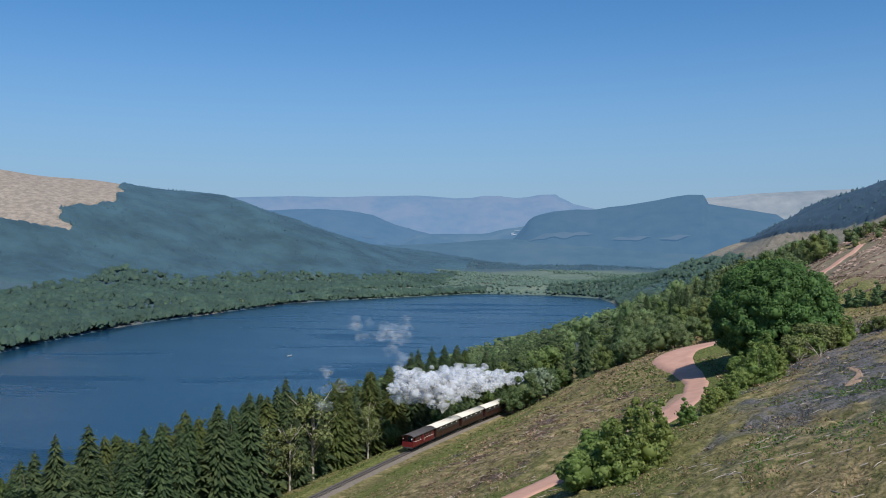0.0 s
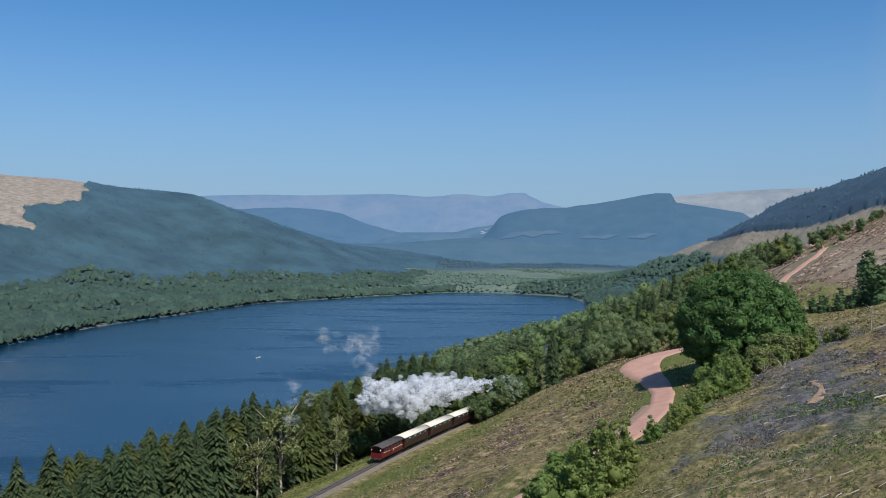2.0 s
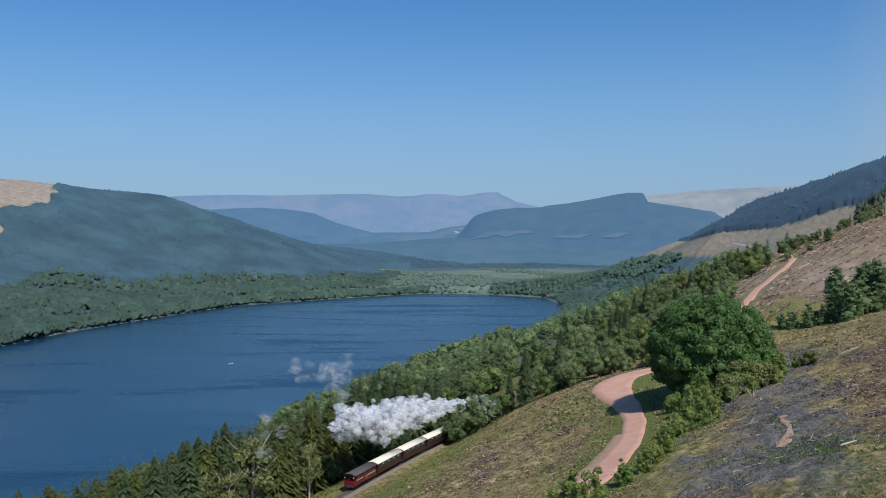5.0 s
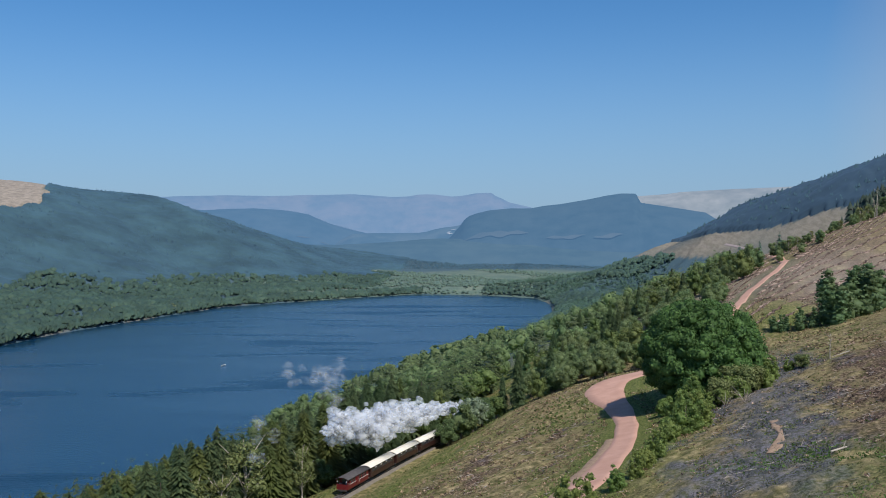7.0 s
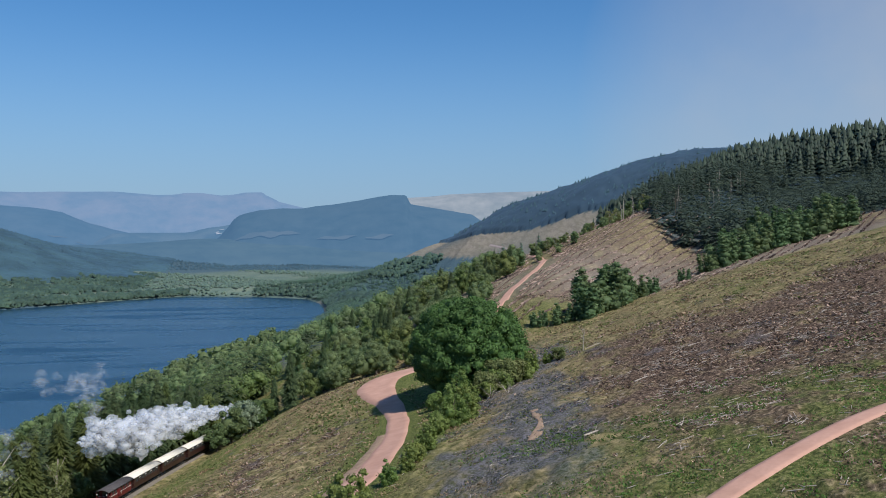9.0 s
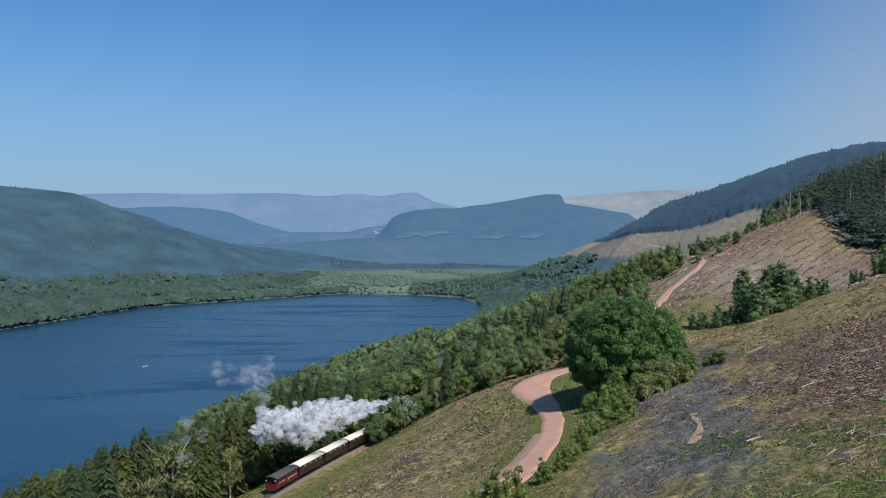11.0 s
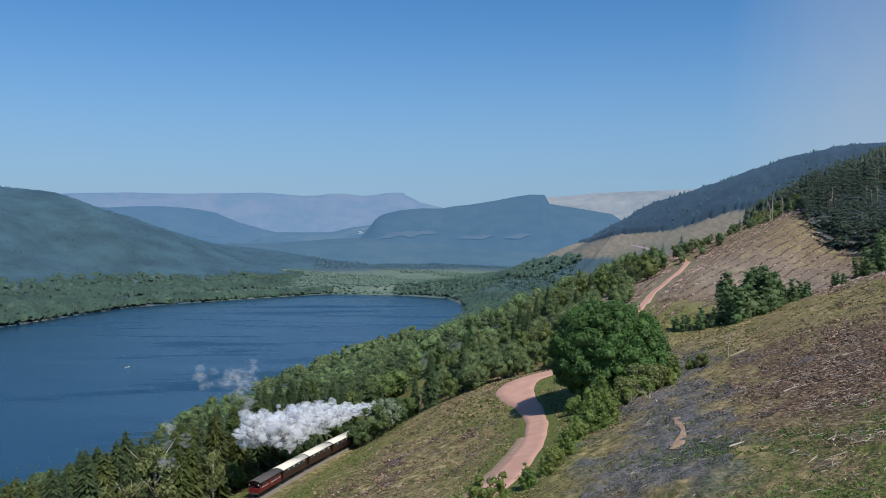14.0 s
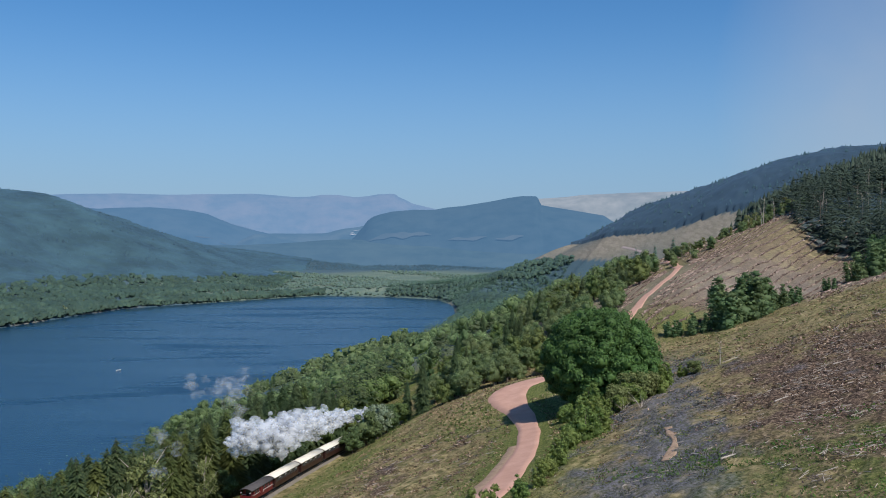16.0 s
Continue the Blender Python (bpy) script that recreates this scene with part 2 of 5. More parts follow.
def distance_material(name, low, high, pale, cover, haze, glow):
    """Land several kilometres off, behind the valley's air: its own cover, and haze painted over it as blue emission.
    """
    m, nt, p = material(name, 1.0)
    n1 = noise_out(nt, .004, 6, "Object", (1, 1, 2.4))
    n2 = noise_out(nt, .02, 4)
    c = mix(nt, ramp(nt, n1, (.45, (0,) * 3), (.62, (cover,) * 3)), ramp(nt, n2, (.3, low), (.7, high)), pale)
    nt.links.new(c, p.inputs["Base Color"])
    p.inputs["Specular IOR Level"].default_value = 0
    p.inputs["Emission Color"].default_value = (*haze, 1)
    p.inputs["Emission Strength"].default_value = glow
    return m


GROUND, WATER = ground_material(), water_material()
STEAM, WISP = steam_material("dense_steam", .25, .53, 1.1, .22), steam_material("thin_steam", .13, .5, .9, .4)


# ---- the lie of the land ----
TRACK_Y = np.array([-400, -100, 0, 60, 124, 160, 186, 215, 260, 360, 585, 700, 800, 950, 1100, 1400, 2200.])
TRACK_X = np.array([-130, -76, -59, -47.5, -31.6, -21.8, -13.2, -2, 11, 36, 98, 142, 185, 260, 350, 600, 1100.])
LAKE = [(-290, -420), (-215, 0), (-160, 163), (-125, 300), (-95, 500), (-35, 750), (48, 1000), (82, 1250), (90, 1418), (92, 1560), (78, 1720), (-30, 1850),
        (-162, 1890), (-290, 1700), (-431, 1443), (-455, 1174), (-470, 950), (-452, 743), (-439, 675), (-445, 500), (-490, 200), (-560, -420)]


def smooth_x(y):
    """The railway's x at y, its bends rounded."""
    return sum(w * np.interp(y + o, TRACK_Y, TRACK_X) for o, w in ((-24, .1), (-12, .25), (0, .3), (12, .25), (24, .1)))


def lake_distance(x, y):
    """Metres to the lake's shore, negative on the water."""
    best, inside = np.full(np.shape(x), 1e9), np.zeros(np.shape(x), bool)
    for (ax, ay), (bx, by) in zip(LAKE, LAKE[1:] + LAKE[:1]):
        ex, ey = bx - ax, by - ay
        k = np.clip(((x - ax) * ex + (y - ay) * ey) / (ex * ex + ey * ey), 0, 1)
        best = np.minimum(best, np.hypot(x - ax - k * ex, y - ay - k * ey))
        if ey:
            cross = ((ay > y) != (by > y)) & (x < ax + ex * (y - ay) / ey)
            inside ^= cross
    return np.where(inside, -best, best)


def wave(x, y, size, seed=0):
    """Cheap smooth unevenness between about -1 and 1."""
    a, b = x / size + seed * 1.7, y / size - seed * 2.3
    return (np.sin(a * 1.3 + 1.7 * np.sin(b * .9)) + np.sin(b * 1.7 + 1.3 * np.sin(a * 1.1 + 2)) + np.sin((a + b) * 2.3 + seed)) / 3


def grain(x, y, size, seed=0, octaves=3):
    """Irregular unevenness between 0 and 1: a lattice of chance values, smoothed, in a few sizes."""
    total, weight, amp = 0.0, 0.0, 1.0
    for o in range(octaves):
        u, v = np.asarray(x, float) / size, np.asarray(y, float) / size
        i, j = np.floor(u).astype(np.int64), np.floor(v).astype(np.int64)
        fu, fv = u - i, v - j
        fu, fv = fu * fu * (3 - 2 * fu), fv * fv * (3 - 2 * fv)

        def at(a, b):
            h = (a * 374761393 + b * 668265263 + (seed * 31 + o) * 1442695041) & 0xffffffff
            h = ((h ^ (h >> 13)) * 1274126177) & 0xffffffff
            return (h ^ (h >> 16)) / 4294967295.0

        low, high = at(i, j) * (1 - fu) + at(i + 1, j) * fu, at(i, j + 1) * (1 - fu) + at(i + 1, j + 1) * fu
        total, weight = total + amp * (low * (1 - fv) + high * fv), weight + amp
        amp, size = amp * .55, size * .47
    return total / weight


def crest(x, y, line, width, power=1.5):
    """A long hill along a line of (x, y, z), falling away on both sides within its width."""
    best, top = np.full(np.shape(x), 1e9), np.zeros(np.shape(x))
    for (ax, ay, az), (bx, by, bz) in zip(line, line[1:]):
        ex, ey = bx - ax, by - ay
        k = np.clip(((x - ax) * ex + (y - ay) * ey) / (ex * ex + ey * ey), 0, 1)
        d = np.hypot(x - ax - k * ex, y - ay - k * ey)
        top, best = np.where(d < best, az + k * (bz - az), top), np.minimum(best, d)
    u = np.clip(best / width, 0, 1)
    return top * (0.5 + 0.5 * np.cos(math.pi * u)) ** power


BUMPS = [(19, 193, 4.2, 24), (10, 98, 1.6, 26), (31, 58, 3.0, 24), (165, 352, 8.0, 60), (128, 412, -24.0, 52), (160, 432, -8.0, 40)]
WEST_HILL = [(-1900, 600, 320), (-1500, 1500, 297), (-1150, 2250, 260), (-982, 2407, 241), (-850, 2600, 180), (-560, 2850, 97), (-330, 3050, 60)]
EAST_HILL = [(1150, 900, 272), (900, 1300, 268), (700, 1450, 254), (650, 1505, 240), (600, 1560, 218), (480, 1680, 173), (400, 1750, 115), (330, 1850, 50)]
NEAR_HILL = [(480, -300, 150), (460, 150, 152), (390, 390, 150), (305, 490, 140), (275, 540, 126), (245, 605, 92)]


SPUR = [(56, 218, 64), (74, 243, 74.5), (112, 300, 88.5), (159, 356, 104), (205, 402, 118), (262, 442, 130)]


def spur(x, y):
    """The felled spur that runs up the hillside beyond the field."""
    best = np.full(np.shape(x), -1e3)
    for (ax, ay, az), (bx, by, bz) in zip(SPUR, SPUR[1:]):
        ex, ey = bx - ax, by - ay
        k = np.clip(((x - ax) * ex + (y - ay) * ey) / (ex * ex + ey * ey), 0, 1)
        best = np.maximum(best, az + k * (bz - az) - .42 * (np.hypot(np.hypot(x - ax - k * ex, y - ay - k * ey), 9) - 9))
    return best


def height(x, y):
    x, y = np.asarray(x, float), np.asarray(y, float)
    s = (x - smooth_x(y)) * 0.955
    up = 46 + 0.315 * s - 0.00025 * np.clip(s - 60, 0, 200) ** 2
    down = 46 + 0.33 * s
    side = np.where(s > 2.5, up - .8, np.where(s < -2.5, down + 1.0, 46.0))
    for bx, by, rise, size in BUMPS:
        side = side + rise * np.exp(-((x - bx) ** 2 + (y - by) ** 2) / size ** 2) * np.clip(s / 12, 0, 1)
    ridge = spur(x, y)
    top = np.maximum(side, ridge)
    side = top + 3.0 * np.log(np.exp((side - top) / 3.0) + np.exp((ridge - top) / 3.0))
    side = np.maximum(side, 2)
    cap = 150 + 0 * x
    side = np.where(side > cap - 40, cap - 40 * np.exp(-(side - cap + 40) / 40), side)
    fade = np.clip((1700 - y) / 700, 0, 1)
    side = 2 + (side - 2) * fade
    hills = np.maximum(np.maximum(crest(x, y, WEST_HILL, 850, 1.0), crest(x, y, EAST_HILL, 480, 1.0)), crest(x, y, NEAR_HILL, 240, 1.0))
    floor = 2 + np.clip(y - 1900, 0, 1150) * 0.066
    k = 12.0
    m = np.maximum(np.maximum(side, hills), floor)
    z = m + k * np.log(np.exp((side - m) / k) + np.exp((hills - m) / k) + np.exp((floor - m) / k)) - k * .15
    near = np.clip((y + 400) / 100, 0, 1) * np.clip((330 - y) / 120, 0, 1) * (x < 260)
    z = side * near + z * (1 - near)
    r = np.hypot(x, y)
    z = z + wave(x, y, 160, 1) * np.clip(r - 300, 0, 900) * 0.008 + wave(x, y, 11, 2) * .35 * np.clip(np.abs(s) / 8 - .6, 0, 1)
    d = lake_distance(x, y)
    return np.where(d < 0, np.maximum(d * 0.25, -12) - .3, np.minimum(z, 0.5 + d * 0.5 + 0.0006 * d * d))

# ---- building helpers ----
rng = np.random.default_rng(7)


class Geo:
    """Vertices and faces gathered from many pieces, for one mesh."""

    def __init__(self):
        self.v, self.f3, self.f4, self.n = [], [], [], 0

    def add(self, v, f):
        v, f = np.asarray(v, float).reshape(-1, 3), np.asarray(f, int)
        if len(f):
            (self.f3 if f.shape[1] == 3 else self.f4).append(f + self.n)
        self.v.append(v)
        self.n += len(v)
        return self

    def mesh(self, name, mat, smooth=False, normals=None):
        v = np.concatenate(self.v)
        f3 = np.concatenate(self.f3) if self.f3 else np.zeros((0, 3), int)
        f4 = np.concatenate(self.f4) if self.f4 else np.zeros((0, 4), int)
        me = bpy.data.meshes.new(name)
        me.vertices.add(len(v))
        me.vertices.foreach_set("co", v.astype(np.float32).ravel())
        me.loops.add(f3.size + f4.size)
        me.loops.foreach_set("vertex_index", np.concatenate([f3.ravel(), f4.ravel()]).astype(np.int32))
        me.polygons.add(len(f3) + len(f4))
        me.polygons.foreach_set("loop_start", np.concatenate([np.arange(len(f3)) * 3, f3.size + np.arange(len(f4)) * 4]).astype(np.int32))
        me.update(calc_edges=True)
        me.validate()
        me.materials.append(mat)
        if smooth:
            me.polygons.foreach_set("use_smooth", np.ones(len(me.polygons), bool))
        if normals is not None and len(normals) == len(me.vertices):
            me.normals_split_custom_set_from_vertices(normals.tolist())
        return me


def part(name, geo, mat, parent=None, label="", smooth=False):
    """One mesh object, under a thing or a part."""
    if isinstance(geo, bpy.types.Mesh):
        me = geo
    elif isinstance(geo, Geo):
        me = geo.mesh(name, mat, smooth)
    else:
        me = bpy.data.meshes.new(name)
        geo.to_mesh(me)
        geo.free()
        me.materials.append(mat)
        if smooth:
            for poly in me.polygons:
                poly.use_smooth = True
    ob = new(name, me)
    ob.parent = parent
    return tagged(ob, label)


def thing(name, m, label, category, group="", kind=""):
    ob = new(name)
    ob.matrix_basis = m
    return tagged(ob, label, category, group, kind)


def box(x0, y0, z0, x1, y1, z1, soft=0.03):
    bm = bmesh.new()
    bmesh.ops.create_cube(bm, size=1)
    bmesh.ops.transform(bm, verts=bm.verts, matrix=Matrix.LocRotScale(((x0 + x1) / 2, (y0 + y1) / 2, (z0 + z1) / 2), None, (x1 - x0, y1 - y0, z1 - z0)))
    if soft:
        bmesh.ops.bevel(bm, geom=bm.edges[:], offset=min(soft, .3 * min(x1 - x0, y1 - y0, z1 - z0)), segments=1, affect='EDGES')
    return bm


def tube(a, b, r0, r1, sides=12, cap=True):
    """A round bar from a to b, as a bmesh."""
    bm = bmesh.new()
    a, b = Vector(a), Vector(b)
    bmesh.ops.create_cone(bm, cap_ends=cap, segments=sides, radius1=r0, radius2=r1, depth=(b - a).length)
    bmesh.ops.transform(bm, verts=bm.verts, matrix=Matrix.Translation((a + b) / 2) @ (b - a).to_track_quat('Z', 'Y').to_matrix().to_4x4())
    return bm


def limb(geo, pts, radii, sides=6):
    """A tapered limb along points, into a Geo."""
    pts = np.asarray(pts, float)
    ring = np.linspace(0, 2 * math.pi, sides, endpoint=False)
    v = []
    for i, (p, r) in enumerate(zip(pts, radii)):
        d = pts[min(i + 1, len(pts) - 1)] - pts[max(i - 1, 0)]
        d = d / (np.linalg.norm(d) + 1e-9)
        a = np.cross(d, (0.3, 0.9, 0.2))
        a /= np.linalg.norm(a) + 1e-9
        b = np.cross(d, a)
        v.append(p + r * (np.cos(ring)[:, None] * a + np.sin(ring)[:, None] * b))
    f = [(i * sides + j, i * sides + (j + 1) % sides, (i + 1) * sides + (j + 1) % sides, (i + 1) * sides + j) for i in range(len(pts) - 1) for j in range(sides)]
    geo.add(np.concatenate(v), f)


def blob_template():
    bm = bmesh.new()
    bmesh.ops.create_icosphere(bm, subdivisions=1, radius=1)
    v = np.array([x.co for x in bm.verts])
    f = np.array([[x.index for x in p.verts] for p in bm.faces])
    bm.free()
    return v, f


def fine_blob():
    bm = bmesh.new()
    bmesh.ops.create_icosphere(bm, subdivisions=2, radius=1)
    v = np.array([x.co for x in bm.verts])
    f = np.array([[x.index for x in p.verts] for p in bm.faces])
    bm.free()
    return v, f


BLOB, FINE = blob_template(), fine_blob()


def leaves(geo, centres, normals, size, rnd):
    """Bent leaf sprays (two triangles each, folded along the middle) at the centres, facing about along the normals."""
    n = len(centres)
    nrm = normals + rnd.normal(0, .45, (n, 3))
    nrm /= np.linalg.norm(nrm, axis=1)[:, None] + 1e-9
    t = np.cross(nrm, rnd.normal(0, 1, (n, 3)))
    t /= np.linalg.norm(t, axis=1)[:, None] + 1e-9
    b = np.cross(nrm, t)
    s = size * rnd.uniform(.6, 1.35, (n, 1))
    p0, p1 = centres - t * s, centres + t * s
    p2, p3 = centres + b * s * .7 - nrm * s * .35, centres - b * s * .7 - nrm * s * .35
    v = np.stack([p0, p2, p1, p3], 1).reshape(-1, 3)
    k = np.arange(n)[:, None] * 4
    geo.add(v, np.concatenate([k + (0, 1, 2), k + (0, 2, 3)]))


def unit(n, rnd):
    d = rnd.normal(0, 1, (n, 3))
    return d / np.linalg.norm(d, axis=1)[:, None]


def conifer_crown(h, r, seed, tiers=17, arms=9, blunt=.8, slim=.175):
    """Whorls of drooping sprays round a straight stem, thinner towards the tip."""
    rnd, g = np.random.default_rng(seed), Geo()
    for i in range(tiers):
        u = min(max((i + rnd.uniform(-.3, .3)) / (tiers - 1), 0), 1)
        z = h * (.1 + .9 * max(u, 0) ** .92)
        reach = r * (1 - max(u, 0)) ** blunt * rnd.uniform(.8, 1.15) + .008 * h
        for j in range(arms):
            a = 2 * math.pi * (j + rnd.uniform(-.4, .4)) / arms + i * .7
            L = reach * rnd.uniform(.65, 1.2)
            d, e = np.array([math.cos(a), math.sin(a), 0]), np.array([-math.sin(a), math.cos(a), 0])
            w, droop = L * slim * rnd.uniform(.75, 1.25) + .004 * h, rnd.uniform(.16, .38)
            zc = np.array([0, 0, z + rnd.uniform(-.018, .018) * h])
            p = [zc, zc + d * L * .5 + e * w + (0, 0, -.02 * L), zc + d * L * .5 - e * w + (0, 0, -.06 * L), zc + d * L * .52 + (0, 0, .1 * L),
                 zc + d * L + e * w * .35 + (0, 0, -droop * L), zc + d * L * 1.05 - e * w * .3 + (0, 0, -droop * L * 1.15)]
            g.add(p, [(0, 1, 3), (0, 3, 2), (3, 1, 4), (3, 5, 2), (3, 4, 5)])
    return g


def broad_crown(w, h, z0, seed, clumps=26, per=55, size=.42, bottom=-.55, heart=.72, lump=(.24, .40), shell=(.5, .8)):
    """A lumpy crown: leaf sprays on many overlapping clumps round dark hearts, with gaps between."""
    rnd, g = np.random.default_rng(seed), Geo()
    d = unit(clumps * 3, rnd)
    d = d[d[:, 2] > bottom][:clumps]
    c = d * rnd.uniform(*shell, (len(d), 1)) * (w, w, h * .5) + (0, 0, z0 + h * .5)
    rad = rnd.uniform(*lump, len(d)) * min(w, h * .6)
    for p, r in zip(c, rad):
        q = unit(per, rnd)
        q[:, 2] = np.where(q[:, 2] < -.45, -q[:, 2], q[:, 2])
        leaves(g, p + q * r * rnd.uniform(.82, 1.12, (per, 1)), q, size, rnd)
        v, f = BLOB
        g.add(p + v * r * heart * rnd.uniform(.85, 1.1, (len(v), 1)), f)
    v, f = BLOB
    if heart > .5:
        k = .55 + .6 * (shell[0] - .5)
        g.add(v * (w * k, w * k, h * .55 * k) + (0, 0, z0 + h * .48), f)
    return g


def cluster_crown(w, h, seed, stems=5, per=34, size=.24):
    """Several leaning leafy spires of uneven height grown into one another."""
    rnd, g = np.random.default_rng(seed), Geo()
    for i in range(stems):
        a, q = 6.3 * i / stems + rnd.uniform(-.5, .5), w * rnd.uniform(.2, .75)
        x, y, top, r = math.cos(a) * q, math.sin(a) * q, h * rnd.uniform(.6, 1.0), w * rnd.uniform(.34, .5)
        for k in range(7):
            u = k / 6
            c = np.array([x * (1 + .3 * u) + rnd.normal(0, .25), y * (1 + .3 * u) + rnd.normal(0, .25), top * (.08 + .86 * u)])
            rr = r * (1.05 - .62 * u) * rnd.uniform(.8, 1.25)
            d = unit(per, rnd)
            leaves(g, c + d * (rr, rr, rr * .95) * rnd.uniform(.75, 1.2, (per, 1)), d, size, rnd)
            g.add(c + BLOB[0] * rr * .68, BLOB[1])
    return g


def trunk_geo(h, r, seed, limbs=5, spread=2.5, from_z=.35):
    rnd, g = np.random.default_rng(seed), Geo()
    limb(g, [(0, 0, -.6), (.03, 0, h * .3), (.1 * rnd.normal(), .1 * rnd.normal(), h * .65), (.15 * rnd.normal(), .15 * rnd.normal(), h)], [r * 1.25, r, r * .7, r * .15], 7)
    for i in range(limbs):
        a, z = 2 * math.pi * (i + rnd.uniform(-.3, .3)) / max(limbs, 1), h * rnd.uniform(from_z, .75)
        d = np.array([math.cos(a), math.sin(a), 0]) * spread * rnd.uniform(.7, 1.1)
        limb(g, [(0, 0, z), d * .5 + (0, 0, z + h * .12), d + (0, 0, z + h * .27)], [r * .45, r * .3, r * .08], 5)
    return g


def tree_kind(name, trunk, bark, crown, foliage, label, group):
    """One tree (trunk and crown) kept for copying; returned with its meshes only."""
    return dict(name=name, trunk=trunk.mesh("trunk", bark, True), crown=crown.mesh("crown", foliage), label=label, group=group)


def plant(kind, x, y, scale, turn, lean=0.0, wide=1.0, sink=.15, label="", z=None):
    z = float(height(x, y)) if z is None else z
    ob = thing(kind["name"], Matrix.LocRotScale((x, y, z - sink), Euler((lean, lean * .6, turn)), (scale * wide, scale * wide, scale)),
               label or kind["label"], kind.get("category", "tree"), kind["group"])
    part("trunk", kind["trunk"], None, ob)
    part("crown", kind["crown"], None, ob)
    return ob


# ---- where the forest road runs ----
ROAD = [(-14, 68, 1), (-8, 76, 1), (-3, 81, 1), (1, 85, 1), (5, 89, 1.05), (8.6, 93.5, 1.15), (10.3, 97.5, 1.15), (12.6, 105, 1.15), (15, 113.5, 1.1), (17.3, 122, 1), (19.2, 131.6, .95), (20.6, 140, .95), (21.7, 150, .95), (22.3, 158, 1.05), (22.0, 166, 1.3), (21.5, 174, 1.8), (22, 182, 2.3), (24.5, 188, 2.5), (28.5, 189, 2.2), (33.5, 188, 1.6),
        (42, 197, 1), (53, 222, .9), (63.5, 242, .85), (70.1, 259, .8), (75.9, 271, .75), (82.8, 283, .7), (87.8, 290.4, .65), (93, 298, .6), (100, 315, .7), (107, 345, .8), (113, 390, .8), (122, 440, .8)]
ROAD_P = np.array(ROAD, float)[:, :2]


def road_distance(x, y):
    """Metres to the middle of the forest road or of the upper track."""
    best = np.full(len(x), 1e9)
    for (ax, ay), (bx, by) in zip(ROAD_P, ROAD_P[1:]):
        ex, ey = bx - ax, by - ay
        k = np.clip(((x - ax) * ex + (y - ay) * ey) / (ex * ex + ey * ey), 0, 1)
        best = np.minimum(best, np.hypot(x - ax - k * ex, y - ay - k * ey))
    for ax, ay in ((22, 48), (25, 49.6), (28.6, 51.3), (31, 52.4), (33.5, 53.5), (37, 55), (40, 56.2), (45, 58)):
        best = np.minimum(best, np.hypot(x - ax, y - ay) * 1.4)
    return np.minimum(best, np.hypot(x - 25.5, y - 180) - 4.5)


def near_road(x, y, gap=3.0):
    return road_distance(x, y) < gap


def side_of(x, y):
    return (x - smooth_x(y)) * .955


